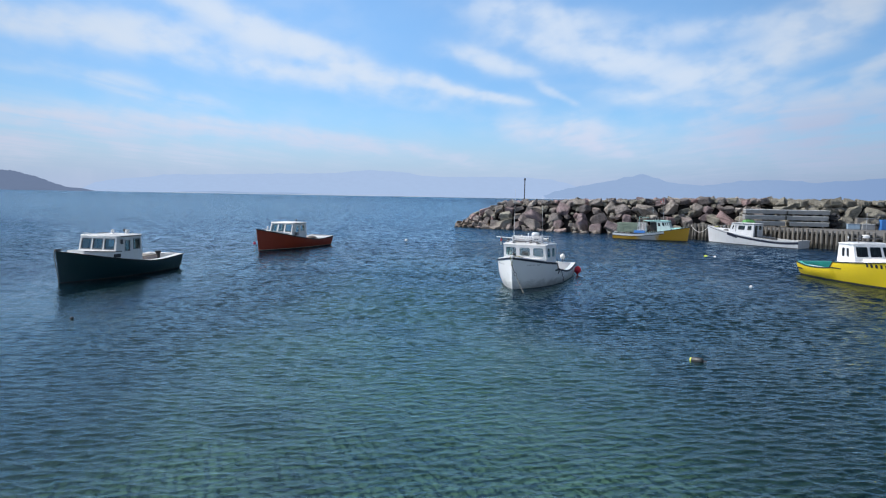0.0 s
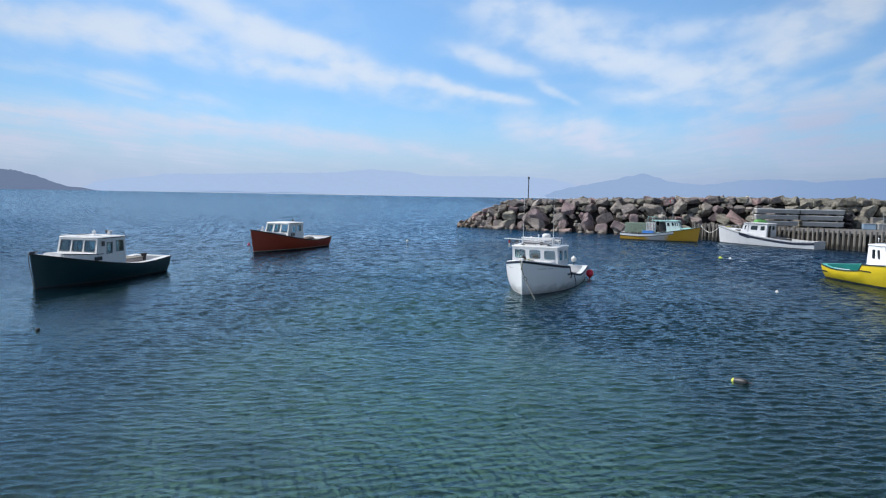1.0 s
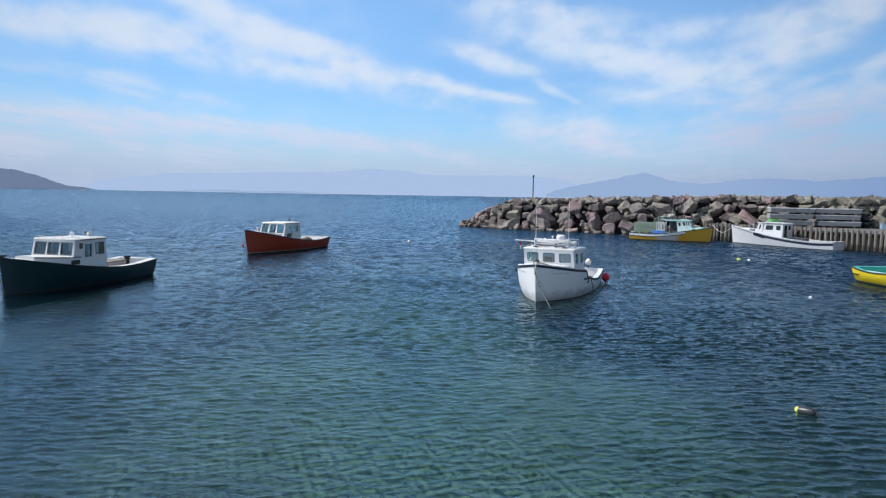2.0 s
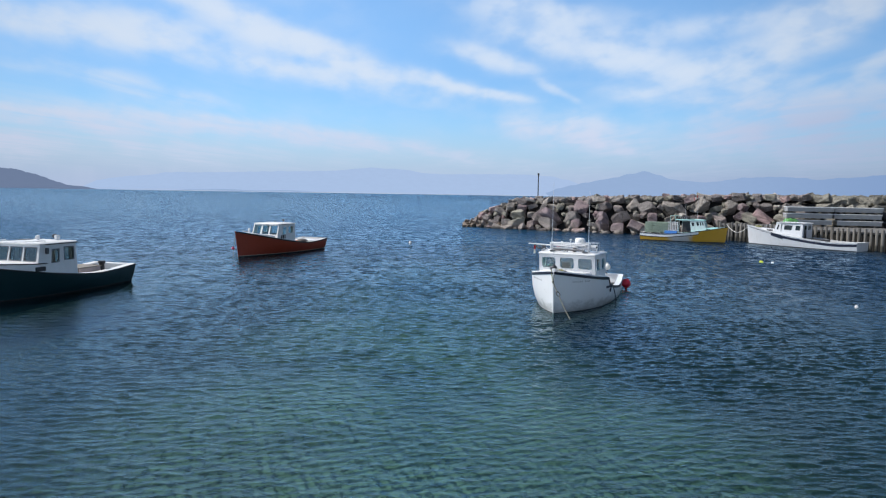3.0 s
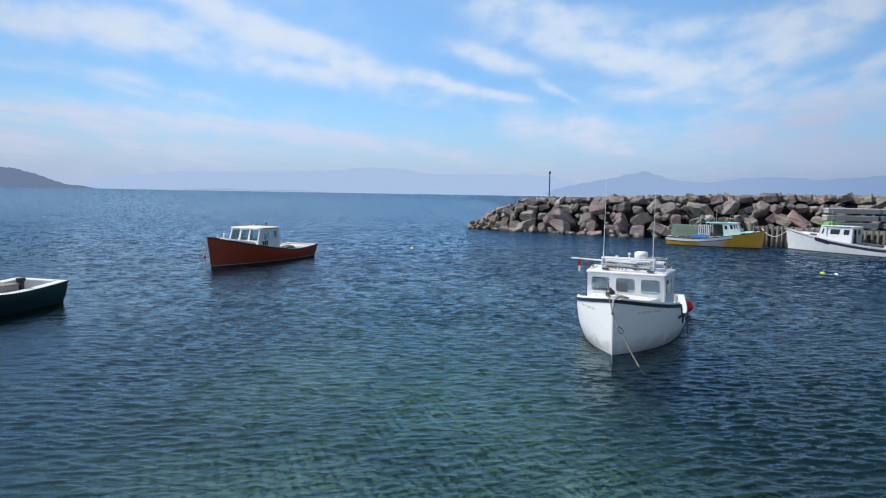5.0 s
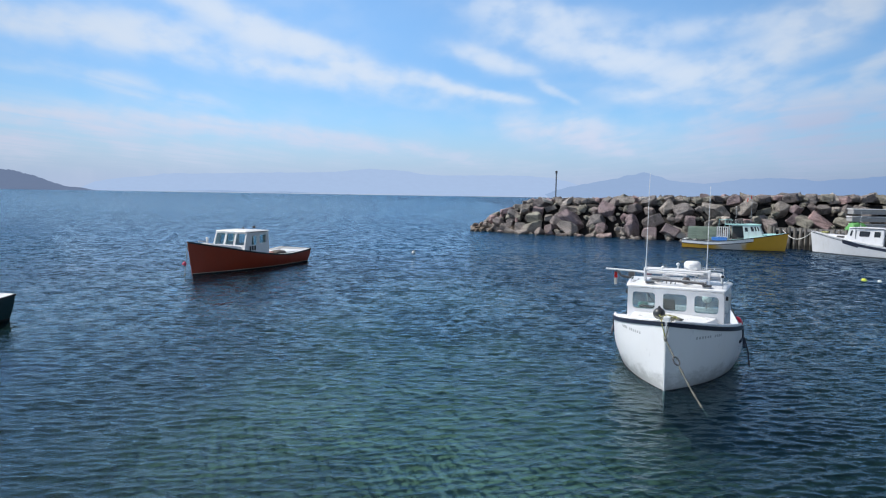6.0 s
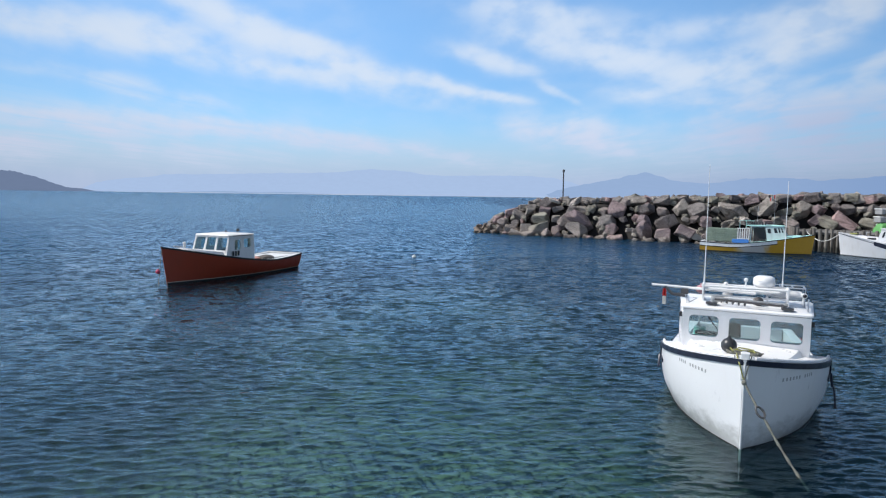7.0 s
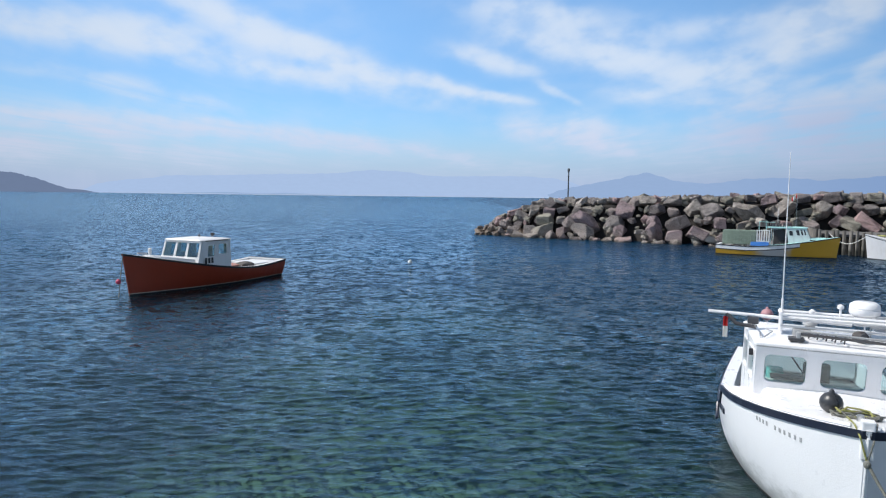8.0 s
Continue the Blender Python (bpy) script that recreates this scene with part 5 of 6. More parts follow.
    part("helm_seat", box(bmesh.new(), (6.60, -1.0, 1.45), (0.4, 0.3, 0.95), bevel=0.06), TEAL, b, "turquoise helm seat")
    part("seat_back", box(bmesh.new(), (6.35, -0.28, 1.75), (0.14, 0.46, 0.6), bevel=0.06), BLACK, b, "black helm seat back")
    part("wheel_shelf", box(bmesh.new(), (6.9, -0.75, 1.84), (0.3, 0.7, 0.05), bevel=0.015), BLACK, b)
    part("engine_box", box(bmesh.new(), (3.80, 0.0, 0.5), (1.5, 0.9, 0.55), bevel=0.05), WHITE, b)
    bar(b, "cleat", [(9.25, 0.0, 1.80), (9.25, 0.0, 1.98)], 0.05, METAL)
    # dark fender board lashed on each shoulder
    for side in (1, -1):
        w = white_form[3](0.635, 0.8, side, 0.05)
        bar(b, "fender_board", [w + Vector((0.1, 0, 0.2)), w + Vector((0.25, 0, 0.02)), w + Vector((0.4, 0, -0.04))], 0.032, NAVY)
    q = white_form[3](0.60, 0.9, 1, 0.05)
    bar(b, "side_line", [q, q + Vector((0, 0.12, -0.45)), q + Vector((0.1, 0.16, -0.85))], 0.022, NAVY)
    # things aboard
    float_ball("ball_fender", on(b, 8.67, -0.31, 1.95), 0.17, FLOAT_BLACK, "dark grey ball fender lying on the white foredeck", "fender")
    coil = thing("rope_coil", on(b, 9.0, 0.0, 1.83), "loose yellow-green rope heaped on the foredeck", "rope")
    rnd = random.Random(3)
    for k, mat in enumerate((ROPE_YELLOW, ROPE, ROPE)):
        pts = []
        for i in range(30):
            a = i * 0.62 + k
            r = 0.09 + 0.1 * rnd.random() + 0.03 * k
            pts.append((r * math.cos(a) * 0.8 - 0.05, r * math.sin(a) * 1.6, 0.02 + 0.004 * i * rnd.random()))
        part("strand", tube(bmesh.new(), pts, 0.016, 6), mat, coil)
    line = thing("mooring_line", Matrix(), "worn mooring line from the white bow down into the water", "rope")
    m = b.matrix_world
    top, eye_at, end = m @ Vector((L + 0.22, 0.0, 1.5)), m @ Vector((L + 0.45, 0.25, 1.08)), Vector((4.62, 31.2, -0.12))
    end = eye_at + (end - eye_at) * 1.05
    part("tail", tube(bmesh.new(), [m @ Vector((8.95, -0.15, 1.86)), m @ Vector((L + 0.06, -0.15, 1.98)), m @ Vector((L + 0.22, -0.10, 1.85)), top], 0.013, 6), ROPE_YELLOW, line)
    part("tail", tube(bmesh.new(), [m @ Vector((8.95, 0.1, 1.86)), m @ Vector((L - 0.0, 0.13, 2.0)), m @ Vector((L + 0.23, 0.06, 1.8)), top], 0.013, 6), ROPE, line)
    part("upper_rope", tube(bmesh.new(), [top, lerp(top, eye_at, 0.5) + Vector((0, 0, -0.02)), eye_at], 0.021, 8), ROPE, line)
    ring = []
    d = (end - eye_at).normalized()
    u = d.cross(Vector((0.3, -1, 0))).normalized()
    for i in range(14):
        a = i * 2 * math.pi / 14
        ring.append(eye_at + d * (0.12 + 0.12 * math.cos(a)) + u * 0.075 * math.sin(a))
    part("thimble", tube(bmesh.new(), ring, 0.022, 6, True), DARK_METAL, line)
    pts = [lerp(eye_at + d * 0.22, end, i / 14) + Vector((0, 0, -0.06 * math.sin(math.pi * i / 14))) for i in range(15)]
    part("lower_rope", tube(bmesh.new(), pts, [0.018 + 0.007 * (i % 3) for i in range(15)], 8), ROPE, line, "weedy lower rope")
    knot = m @ Vector((L + 0.23, 0.0, 1.48))
    part("knot", lathe(bmesh.new(), ball(0.05, 1.2), 10, Matrix.Translation(knot)), ROPE, line)
    red = float_ball("hanging_buoy", on(b, 0.1, 1.78, 0.35, 180), 0.27, FLOAT_RED, "red ball buoy hanging from the white boat's quarter")
    part("lanyard", tube(bmesh.new(), [(0, 0, -0.3), (0.0, 0.15, -0.55)], 0.015, 6), ROPE, red)
    quarter = float_ball("stern_float", on(b, 0.3, 0.7, 1.27), 0.19, FLOAT_WHITE, "white pick-up float on the stern rail")
    part("stalk", tube(bmesh.new(), [(0, 0, -0.42), (0, 0, -0.1)], 0.03, 8), BLACK, quarter)
    pink = float_ball("stern_float", on(b, 4.7, -1.1, 2.64), 0.13, FLOAT_PINK, "faded pink float hung beside the wheelhouse")
    part("stalk", tube(bmesh.new(), [(0, 0, -1.5), (0, 0, -0.1)], 0.02, 8), METAL, pink)


gear_white()


def gear_dark():
    b = dark_boat
    zr = SPEC_DARK["cabin"]["roof"] + 0.12
    for y in (-1.2, 1.2):
        bar(b, "roof_rail", [(5.9, y, zr - 0.08), (5.95, y, zr + 0.06), (6.45, y * 0.95, zr + 0.06)], 0.018, METAL)
    bar(b, "roof_rail", [(6.45, -1.14, zr + 0.06), (6.45, 1.14, zr + 0.06)], 0.018, METAL)
    for y in (-0.6, 0.0, 0.6):
        bar(b, "rail_stanchion", [(6.45, y, zr - 0.06), (6.45, y, zr + 0.06)], 0.014, METAL)
    part("roof_hatch", box(bmesh.new(), (5.4, -0.5, zr + 0.02), (0.5, 0.5, 0.08), bevel=0.02), DARK_METAL, b)
    part("roof_vent", lathe(bmesh.new(), [(0.06, 0), (0.07, 0.14), (0.11, 0.17), (0.1, 0.26), (0.03, 0.3)], 12, Matrix.Translation((5.35, 0.15, zr - 0.02))), WHITE, b, "", 40)
    part("horn", box(bmesh.new(), (4.75, 0.75, zr + 0.16), (0.22, 0.16, 0.2), bevel=0.03), WHITE, b)
    bar(b, "lamp_stalk", [(4.75, 0.75, zr - 0.05), (4.75, 0.75, zr + 0.1)], 0.025, METAL)
    spotlight(b, 4.6, 0.45, zr + 0.2, 0)
    for side in (1, -1):
        part("trunk_port_light", box(bmesh.new(), (6.5, side * 1.465, 1.45), (0.56, 0.06, 0.22), bevel=0.05), BLACK, b)
        part("roof_edge", box(bmesh.new(), (5.2, side * 1.49, zr - 0.1), (2.0, 0.03, 0.05), bevel=0.01), DARK_METAL, b)
        bar(b, "trunk_edge", [(6.1, side * 1.45, 1.70), (6.6, side * 1.43, 1.71), (7.3, side * 1.22, 1.755), (7.9, side * 0.94, 1.79), (8.26, side * 0.66, 1.82)], 0.026, DARK_METAL)
        part("side_light", box(bmesh.new(), (6.08, side * 1.45, 2.3), (0.16, 0.1, 0.3), bevel=0.03), DARK_METAL, b)
    part("roof_edge", box(bmesh.new(), (4.14, 0, zr - 0.085), (0.03, 2.7, 0.05), bevel=0.01), DARK_METAL, b)
    part("anchor_roller", box(bmesh.new(), (9.55, 0, 1.965), (0.3, 0.14, 0.07), bevel=0.03), DARK_METAL, b)
    bar(b, "anchor_shank", [(9.2, 0, 2.02), (9.75, 0, 2.02), (9.82, 0, 1.9)], 0.03, DARK_METAL)
    part("engine_box", box(bmesh.new(), (2.82, 0.2, 0.66), (1.5, 1.4, 0.9), bevel=0.03), surface("pinkish_painted_plywood", (0.52, 0.42, 0.40), 0.7, 0.35), b, "pinkish painted engine box")
    part("box_lid", box(bmesh.new(), (2.82, 0.2, 1.135), (1.58, 1.48, 0.05), bevel=0.012), WOOD, b, "weathered wooden lid")
    part("deck_hatch", box(bmesh.new(), (1.25, 0.45, 0.27), (0.9, 0.8, 0.12), bevel=0.02), DARK_METAL, b)
    part("hauler_drum", lathe(bmesh.new(), [(0.18, 0), (0.2, 0.05), (0.13, 0.2), (0.13, 0.5), (0.2, 0.62), (0.18, 0.7)], 16, Matrix.Translation((1.93, 0.86, 0.68))), BLACK, b, "", 40)
    hawser = thing("mooring_line", Matrix(), "weed-grown mooring line at the dark green bow", "rope")
    m = b.matrix_world
    pts = [m @ Vector(q) for q in ((9.86, 0.03, 1.9), (9.82, 0.05, 1.3), (9.7, 0.06, 0.6), (9.6, 0.08, -0.3))]
    part("rope", tube(bmesh.new(), pts, 0.022, 8), ROPE, hawser)


gear_dark()


def gear_red():
    b = red_boat
    zr = SPEC_RED["cabin"]["roof"] + 0.12
    wall_bars(b, (6.6, 1.47, 1.5), (0.74, 0.3), 3, 2.5, BLACK, "number_bar")
    for side in (1, -1):
        part("roof_edge", box(bmesh.new(), (6.0, side * 1.475, zr - 0.09), (1.7, 0.03, 0.05), bevel=0.01), DARK_METAL, b)
    red_band("boot_line", 0, 1, lambda s: 0.09, 0.016, 0.009, CREAM)
    spotlight(b, 5.3, 0.5, zr + 0.18, 20)
    part("roof_lamp", lathe(bmesh.new(), [(0.05, 0), (0.06, 0.16), (0.02, 0.2)], 10, Matrix.Translation((5.6, -0.2, zr - 0.02))), DARK_METAL, b)
    part("fish_box", box(bmesh.new(), (1.4, 0.1, 0.62), (2.0, 2.0, 0.62), bevel=0.04), OLD_WHITE, b, "pale fish box across the stern")
    part("engine_box", box(bmesh.new(), (3.6, 0.2, 0.6), (1.3, 1.0, 0.7), bevel=0.05), surface("faded_red_plywood", (0.42, 0.2, 0.16), 0.7, 0.4), b)
    bm = bmesh.new()
    rnd = random.Random(8)
    bmesh.ops.create_icosphere(bm, subdivisions=2, radius=0.5)
    for v in bm.verts:
        v.co = Vector((v.co.x * 1.2, v.co.y * 1.1, v.co.z * 0.5)) * rnd.uniform(0.85, 1.1)
    heap = part("net_heap", bm, surface("dark_netting", (0.09, 0.08, 0.075), 0.9, 0.4), b, "dark heap of netting")
    heap.location = (2.9, 0.7, 0.85)
    bar(b, "anchor_shank", [(9.5, 0.1, 2.05), (10.0, 0.05, 2.1)], 0.05, METAL)
    part("bow_bitt", lathe(bmesh.new(), [(0.08, 0), (0.08, 0.25), (0.11, 0.28), (0.02, 0.33)], 10, Matrix.Translation((9.2, 0, 1.98))), OLD_WHITE, b)
    m = b.matrix_world
    line = thing("mooring_line", Matrix(), "thin mooring line hanging at the red bow", "rope")
    a = m @ Vector((10.84, 0.03, 2.02))
    part("rope", tube(bmesh.new(), [a, a + Vector((-0.06, -0.15, -1.0)), a + Vector((-0.16, -0.25, -2.3))], 0.02, 6), ROPE, line)
    float_ball("bow_float", Matrix.Translation(a + Vector((-0.14, -0.22, -1.25))), 0.125, FLOAT_PINKRED, "small red float hanging at the bow of the red boat")


gear_red()


def gear_yellow():
    b, f = yellow_boat, yellow_form
    zr = SPEC_YELLOW["cabin"]["roof"] + 0.12
    for side in (1, -1):
        hull_bars(b, f, 0.66, 0.83, 1.34, 1.58, 6, side, NAVY, "number_bar", 0.5)
    yellow_band("side_fender", 0.34, 0.46, lambda s: 1.0, 0.035, 0.03, BLACK, n=6)
    yellow_band("side_fender", 0.0, 0.06, lambda s: 0.55, 0.04, 0.03, BLACK, n=4)
    for x in (4.5, 5.5):
        bar(b, "roof_rack", [(x, -1.1, zr - 0.02), (x, -1.0, zr + 0.28), (x, 1.0, zr + 0.28), (x, 1.1, zr - 0.02)], 0.022, DARK_METAL)
    for y in (-0.9, 0, 0.9):
        bar(b, "roof_rack", [(4.5, y, zr + 0.28), (5.5, y, zr + 0.28)], 0.02, DARK_METAL)
    part("radar_dome", lathe(bmesh.new(), [(0.05, 0), (0.25, 0.02), (0.28, 0.08), (0.27, 0.17), (0.18, 0.22), (0.02, 0.24)], 20, Matrix.Translation((5.0, -0.2, zr + 0.3))), WHITE, b, "", 50)
    bar(b, "roof_spar", [(5.3, -1.9, zr + 0.1), (5.0, 0.3, zr + 0.08)], 0.03, DARK_METAL)
    spotlight(b, 5.4, -0.9, zr + 0.42, 0)
    part("gps_antenna", lathe(bmesh.new(), [(0.02, 0), (0.02, 0.3), (0.05, 0.31), (0.05, 0.37), (0.02, 0.4)], 10, Matrix.Translation((4.3, -0.9, zr - 0.02))), WHITE, b)
    whip(b, (4.5, 0.95, zr), 2.2, DARK_METAL, 0.0)
    part("deck_hatch", box(bmesh.new(), (2.6, -0.5, 0.3), (0.9, 0.9, 0.18), bevel=0.03), DARK_METAL, b)
    for side in (1, -1):
        part("inner_rail", box(bmesh.new(), (2.0, side * 1.28, 0.84), (3.2, 0.05, 0.09), bevel=0.01), OLD_WHITE, b)
    part("bench", box(bmesh.new(), (1.0, 0, 0.45), (0.6, 2.2, 0.4), bevel=0.04), TEAL, b)


gear_yellow()


def lobster_trap(m, mat, label):
    """A slatted trap: end frames and sill laths."""
    ob = thing("lobster_trap", m, label, "lobster trap", "stacked lobster traps")
    for x in (-0.42, 0, 0.42):
        bm = bmesh.new()
        for c, s in (((x, 0, 0.02), (0.035, 0.58, 0.035)), ((x, 0, 0.40), (0.035, 0.58, 0.035)), ((x, -0.28, 0.21), (0.035, 0.035, 0.4)), ((x, 0.28, 0.21), (0.035, 0.035, 0.4))):
            box(bm, c, s)
        part("end_frame", bm, mat, ob)
    for y, z in [(-0.3, 0.05 + 0.085 * i) for i in range(5)] + [(0.3, 0.05 + 0.085 * i) for i in range(5)] + [(-0.2 + 0.1 * i, 0.425) for i in range(5)]:
        side = abs(y) > 0.29
        part("lath", box(bmesh.new(), (0, y, z), (0.92, 0.014 if side else 0.05, 0.05 if side else 0.014)), mat, ob)
    for x in (-0.32, -0.21, -0.105, 0.105, 0.21, 0.32):
        part("mesh_bar", box(bmesh.new(), (x, 0.0, 0.415), (0.012, 0.6, 0.012)), mat, ob)
        for y in (-0.31, 0.31):
            part("mesh_bar", box(bmesh.new(), (x, y, 0.21), (0.012, 0.012, 0.4)), mat, ob)
    part("bait_bag", lathe(bmesh.new(), ball(0.12, 1.2), 10, Matrix.Translation((0.1, 0.05, 0.17))), mat, ob, "", 60)
    return ob


def gear_ochre():
    b = ochre_boat
    zr = SPEC_OCHRE["cabin"]["roof"] + 0.12
    first = None
    for x in (0.55, 1.4, 2.4, 3.25):
        part("trap_beam", box(bmesh.new(), (x, 0, 0.915), (0.1, 2.5, 0.1)), WOOD, b)
    for i in range(3):
        for j in range(3):
            for k in range(3):
                m = on(b, 0.95 + 0.96 * i, -0.64 + 0.64 * j, 0.97 + 0.435 * k)
                if first is None:
                    first = lobster_trap(m, TRAP, "grey-green slatted lobster trap stacked on the ochre boat's stern")
                else:
                    copy_thing(first, m)
    for j in range(6):
        low = 0.9 if j in (0, 5) else 1.36
        part("rail_lath", box(bmesh.new(), (3.48 + 0.2 * j, -1.2, (low + 2.34) / 2), (0.085, 0.05, 2.34 - low), bevel=0.01), OLD_WHITE, b)
    for z in (1.36, 2.36):
        part("rail_cap", box(bmesh.new(), (3.98, -1.2, z), (1.14, 0.07, 0.07), bevel=0.01), OLD_WHITE, b)
    for x in (3.62, 4.2):
        bar(b, "roof_rail", [(x, -1.15, 2.36), (x, -1.15, 3.15)], 0.026, PALE_TEAL)
    bar(b, "roof_rail", [(3.6, -1.15, 3.15), (4.9, -1.0, 3.12)], 0.026, PALE_TEAL)
    small_block("fish_tub", on(b, 3.75, -1.36, 0.93), (1.5, 0.26, 0.36), BLUE, "blue plastic fish tub on the ochre boat's rail", "fish tub", 0.05)
    ochre_band("sheer_stripe", 0.0, 0.71, lambda s: ochre_form[2](s) - 0.22, 0.16, 0.012, OLD_WHITE, "white stripe")
    ochre_band("stripe_edge", 0.0, 0.71, lambda s: ochre_form[2](s) - 0.41, 0.04, 0.03, BLACK)
    # dark panel and tall dark liner added to stand in for shade inside the wheelhouse
    part("inner_shade_panel", box(bmesh.new(), (6.02, 0, 1.6), (0.05, 1.75, 1.85)), DARK_METAL, b)
    part("helm_box", box(bmesh.new(), (5.55, 0.45, 0.75), (0.6, 0.7, 1.1), bevel=0.03), WOOD, b)
    part("inner_shade_liner", box(bmesh.new(), (5.3, 0.8, 1.35), (1.2, 0.3, 2.1), bevel=0.02), DARK_METAL, b)
    part("hauler_stand", box(bmesh.new(), (5.2, -0.45, 0.7), (0.35, 0.35, 1.0), bevel=0.03), DARK_METAL, b)
    # roof gear
    for k in range(6):
        part("roof_letter_bar", box(bmesh.new(), (4.6 + 0.25 * k, -0.9, zr + 0.17), (0.13, 0.04, 0.24)), DARK_METAL, b)
    bar(b, "roof_rail", [(4.2, -0.9, zr + 0.02), (6.4, -0.9, zr + 0.02)], 0.025, DARK_METAL)
    bar(b, "roof_rail", [(4.4, -0.9, zr + 0.33), (6.0, -0.9, zr + 0.33)], 0.016, DARK_METAL)
    part("dark_port_light", box(bmesh.new(), (7.95, -0.78, 1.56), (0.5, 0.08, 0.18), bevel=0.05), BLACK, b)
    bar(b, "flag_pole", [(6.5, 0.2, zr - 0.03), (6.5, 0.2, zr + 3.05)], [0.016, 0.009], METAL)
    for name, mat, y0, y1 in (("flag_red", FLAG_RED, 0.0, 0.24), ("flag_white", FLOAT_WHITE, 0.24, 0.7), ("flag_red", FLAG_RED, 0.7, 0.94)):
        bm = bmesh.new()
        rows = []
        for i in range(5):
            k = lerp(y0, y1, i / 4)
            rows.append([(6.47 - k * 0.45, 0.2 + 0.08 * math.sin(k * 8), zr + 3.0 - k * 0.4 - j * 0.07) for j in range(6)])
        strip(bm, rows)
        bmesh.ops.solidify(bm, geom=bm.faces[:], thickness=0.006)
        part(name, bm, mat, b)
    bar(b, "whip_antenna", [(5.0, 0.6, zr), (5.0, 0.6, zr + 1.8)], 0.012, WHITE)


gear_ochre()


def gear_long():
    b = long_boat
    zr = SPEC_LONG["cabin"]["roof"] + 0.12
    for side in (1, -1):
        part("hull_window", box(bmesh.new(), (9.48, side * 0.9, 1.78), (0.7, 0.06, 0.17), bevel=0.05), BLACK, b)
        part("roof_edge", box(bmesh.new(), (7.0, side * 1.135, zr - 0.085), (2.6, 0.03, 0.06), bevel=0.01), DARK_METAL, b)
        # dark strip laid on the wall as the shadow of a door recess
        part("door_recess_shade", box(bmesh.new(), (8.1, side * 1.04, 2.1), (0.06, 0.03, 0.9)), SLATE, b)
    long_band("hull_stripe", 0.0, 0.66, lambda s: long_form[2](s) - 0.28, 0.13, 0.014, NAVY, "dark painted band")
    long_band("sheer_line", 0.72, 1.0, lambda s: long_form[2](s) - 0.1 - 0.4 * (1 - s), 0.025, 0.014, NAVY)
    long_band("bow_flash", 0.615, 0.735, lambda s: 1.02 + (s - 0.615) * 3.0, 0.2, 0.018, NAVY, n=8)
    part("anchor_chain_heap", box(bmesh.new(), (11.3, 0, 2.12), (0.6, 0.5, 0.12), bevel=0.05), ROPE_YELLOW, b, "yellow rope on the foredeck")
    bar(b, "grab_rail", [(10.1, 0.5, 1.85), (10.1, 0.5, 2.3), (9.6, 0.5, 2.4)], 0.02, METAL)
    part("deck_crate", box(bmesh.new(), (4.5, 0.1, 0.62), (2.0, 1.5, 0.8), bevel=0.03), DARK_METAL, b)
    part("deck_crate", box(bmesh.new(), (2.7, 0.3, 0.5), (0.8, 0.6, 0.56), bevel=0.03), GREY, b)
    whip(b, (7.9, 0.6, zr - 0.02), 1.6, WHITE)
    line = thing("wharf_line", Matrix(), "pale slack mooring rope from the wharf to the white bow", "rope")
    a, e = Vector((33.9, 86.4, WHARF_TOP + 0.1)), b.matrix_world @ Vector((12.5, 0.1, 2.05))
    pts = [lerp(a, e, i / 12) + Vector((0, 0, -0.9 * math.sin(math.pi * i / 12))) for i in range(13)]
    part("rope", tube(bmesh.new(), pts, 0.03, 6), FLOAT_WHITE, line)


gear_long()


# ---- things on the wharf ----
tarp = thing("tarpaulin_heap", pose(42.3, 86.9, WHARF_TOP), "bright green tarpaulin over gear on the wharf", "tarpaulin")
bm = bmesh.new()
bmesh.ops.create_grid(bm, x_segments=14, y_segments=10, size=1.0)
for v in bm.verts:
    e = max(abs(v.co.x), abs(v.co.y))
    v.co = Vector((v.co.x * 0.95, v.co.y * 0.7, 0.02 + 0.95 * (1 - e ** 5) + 0.18 * noise.noise(v.co * 3)))
part("sheet", bm, LIME, tarp, "", 60)
part("crate", box(bmesh.new(), (0, 0, 0.35), (1.4, 0.9, 0.7)), WOOD, tarp)

tangle = thing("gear_heap", pose(53.4, 84.6, WHARF_TOP), "dark heap of old tyres and gear on the wharf", "gear heap")
rnd = random.Random(12)
for k in range(7):
    ring = [(0.42 * math.cos(a * math.pi / 6), 0.42 * math.sin(a * math.pi / 6), 0) for a in range(12)]
    m = pose(rnd.uniform(-0.5, 0.5), rnd.uniform(-0.4, 0.4), 0.25 + 0.26 * k, rnd.uniform(-35, 35), rnd.uniform(-35, 35), 0)
    part("tyre", tube(bmesh.new(), [m @ Vector(q) for q in ring], 0.15, 8, True), BLACK, tangle, "", 40)

small_block("fish_tub", pose(55.0, 83.4, WHARF_TOP, 0, 0, -20), (1.5, 1.1, 0.75), surface("pale_blue_plastic", (0.3, 0.42, 0.55), 0.5, 0.3), "pale blue fish tub on the wharf", "fish tub", 0.06, GREY)
small_block("fish_tub", pose(56.4, 82.6, WHARF_TOP, 0, 0, -14), (1.5, 1.1, 0.75), GREY, "grey fish tub on the wharf", "fish tub", 0.06, OLD_WHITE)
small_block("storage_box", pose(57.7, 85.0, WHARF_TOP, 0, 0, -16), (2.6, 1.6, 1.5), surface("brown_grey_box_paint", (0.24, 0.23, 0.22), 0.7, 0.4), "weathered grey-brown storage box on the wharf", "box", 0.03, GREY)
small_block("storage_box", pose(62.6, 81.8, WHARF_TOP, 0, 0, -16), (2.2, 1.5, 1.6), surface("olive_box_paint", (0.12, 0.13, 0.11), 0.7, 0.4), "dark olive storage box on the wharf", "box", 0.03)
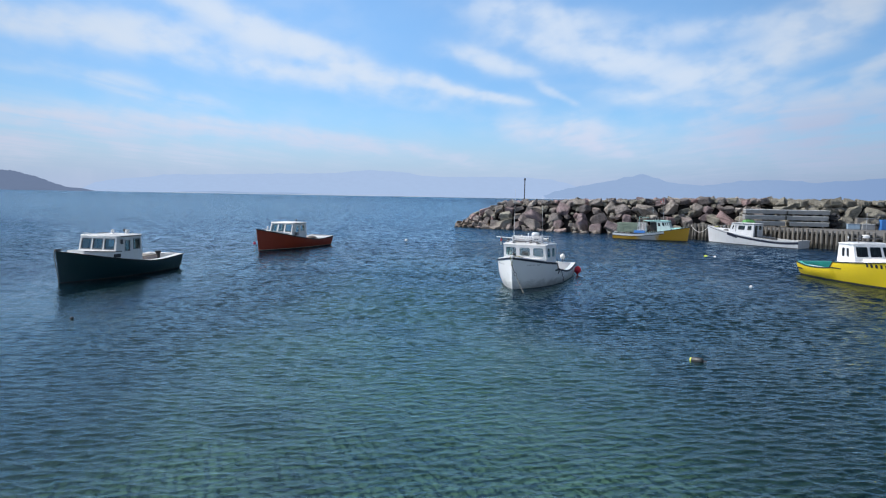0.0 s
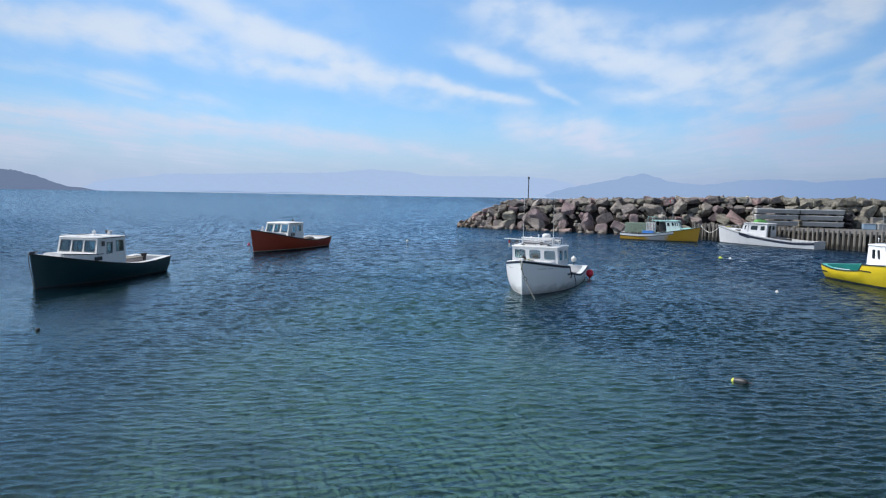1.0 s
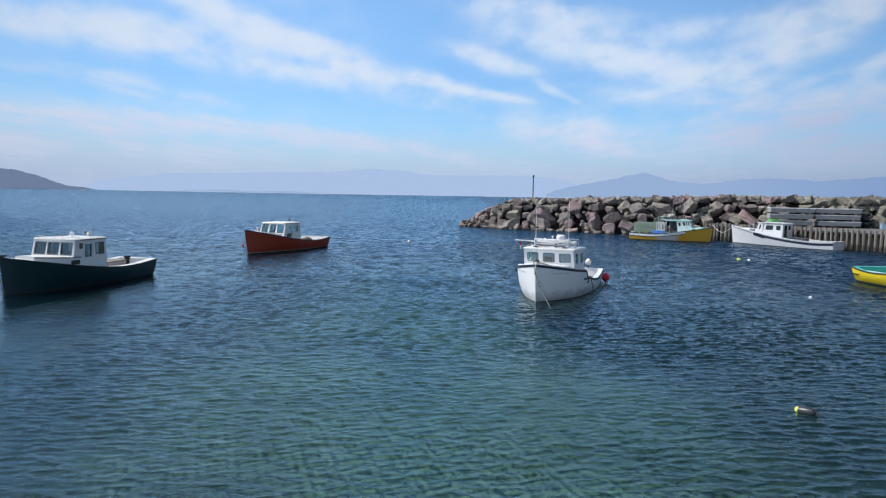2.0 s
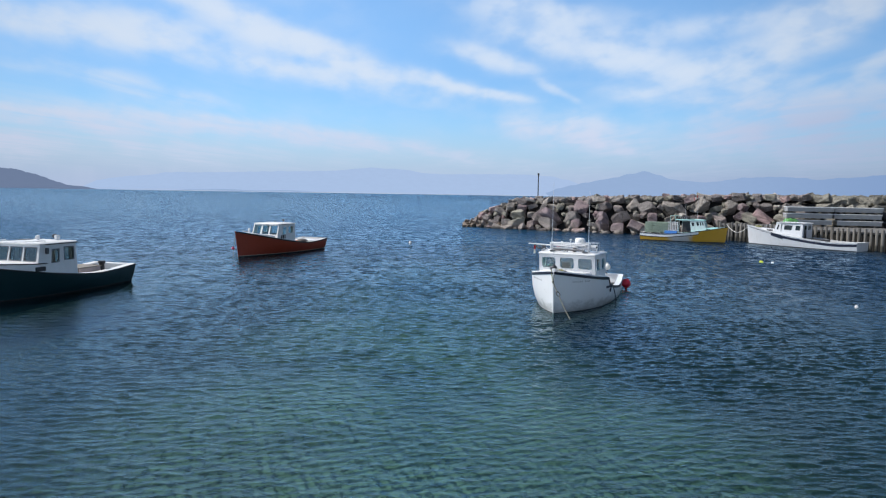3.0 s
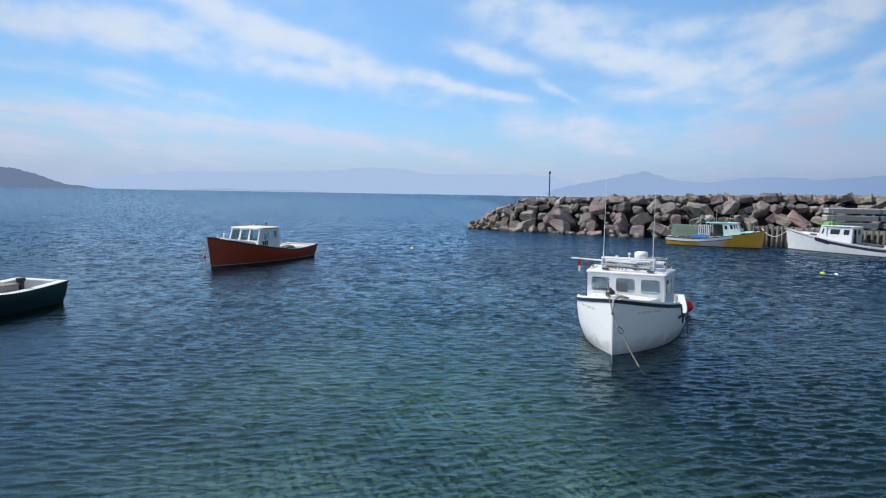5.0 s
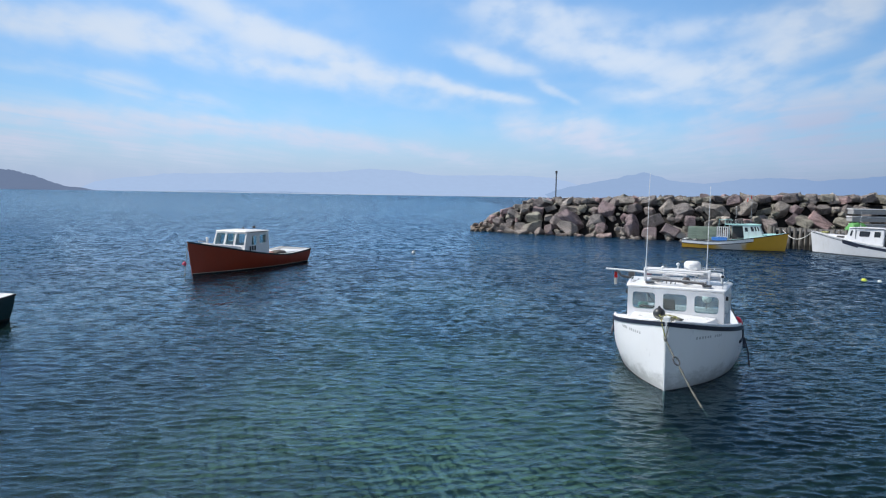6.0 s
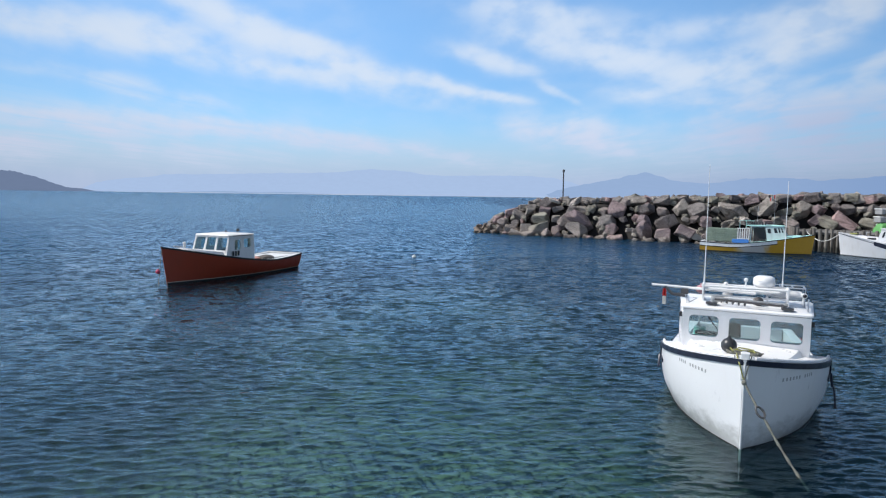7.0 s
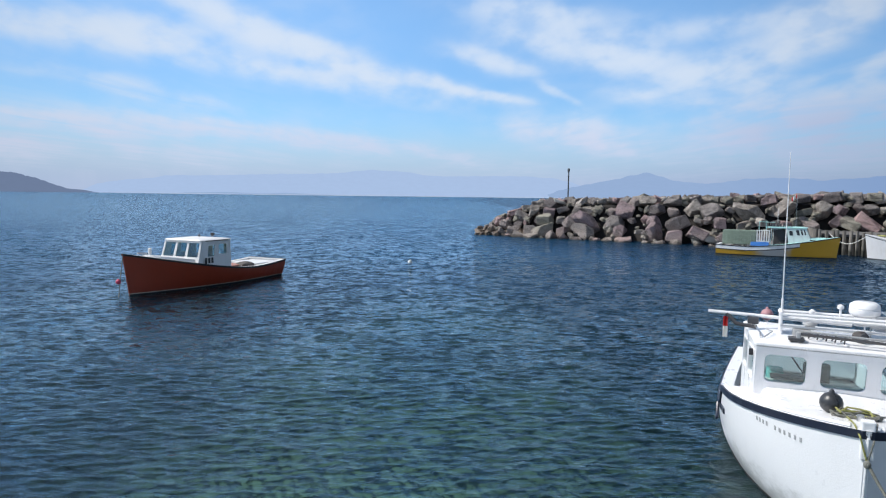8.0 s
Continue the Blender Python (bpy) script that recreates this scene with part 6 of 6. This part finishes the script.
small_block("fish_tub", pose(59.1, 82.6, WHARF_TOP, 0, 0, -16), (1.8, 1.2, 1.4), BLUE, "large blue fish tub on the wharf", "fish tub", 0.06)
stick = thing("wharf_post", pose(55.2, 80.9, WHARF_TOP), "thin grey steel post at the wharf edge", "post")
part("pole", tube(bmesh.new(), [(0, 0, -0.05), (0, 0, 2.3)], 0.04, 8), METAL, stick)
part("base_plate", box(bmesh.new(), (0, 0, 0.02), (0.25, 0.25, 0.04)), METAL, stick)


# ---- floats on the water ----
trap_buoy = thing("trap_buoy", pose(9.0, 16.35, 0.03) @ pose(0, 0, 0, 0, 84, -52) @ Matrix.Diagonal((1.25, 1.25, 1.25, 1)), "black buoy with a lime yellow end floating on its side", "buoy", "mooring buoys")
part("body", lathe(bmesh.new(), [(0.02, -0.12), (0.085, -0.12), (0.09, 0.0), (0.085, 0.14), (0.06, 0.19), (0.03, 0.21)], 16), FLOAT_BLACK, trap_buoy, "", 40)
part("painted_end", lathe(bmesh.new(), [(0.01, -0.20), (0.04, -0.195), (0.068, -0.17), (0.076, -0.125), (0.03, -0.122)], 16), FLOAT_YELLOW, trap_buoy, "lime yellow painted end", 40)
part("stick", tube(bmesh.new(), [(0, 0, 0.2), (0, 0, 0.3)], 0.022, 8), FLOAT_BLACK, trap_buoy)
for name, x, y, r, mat, label in (("mooring_buoy", 25.3, 58.1, 0.17, FLOAT_YELLOW, "lime yellow mooring buoy low in the water"), ("mooring_buoy", 26.0, 57.6, 0.13, FLOAT_WHITE, "small white float beside the yellow buoy"),
                                  ("mooring_buoy", 19.7, 35.9, 0.085, FLOAT_WHITE, "small white net float"), ("mooring_buoy", -5.8, 72.2, 0.17, FLOAT_WHITE, "white mooring buoy in open water"),
                                  ("mooring_buoy", -15.75, 21.0, 0.085, FLOAT_BLACK, "small dark net float")):
    ob = float_ball(name, pose(x, y, 0.04, 12, 8, 0), r, mat, label, "buoy", 0.6 if r in (0.17, 0.13) and y < 60 else 0.9)
    tagged(ob, group="mooring buoys")
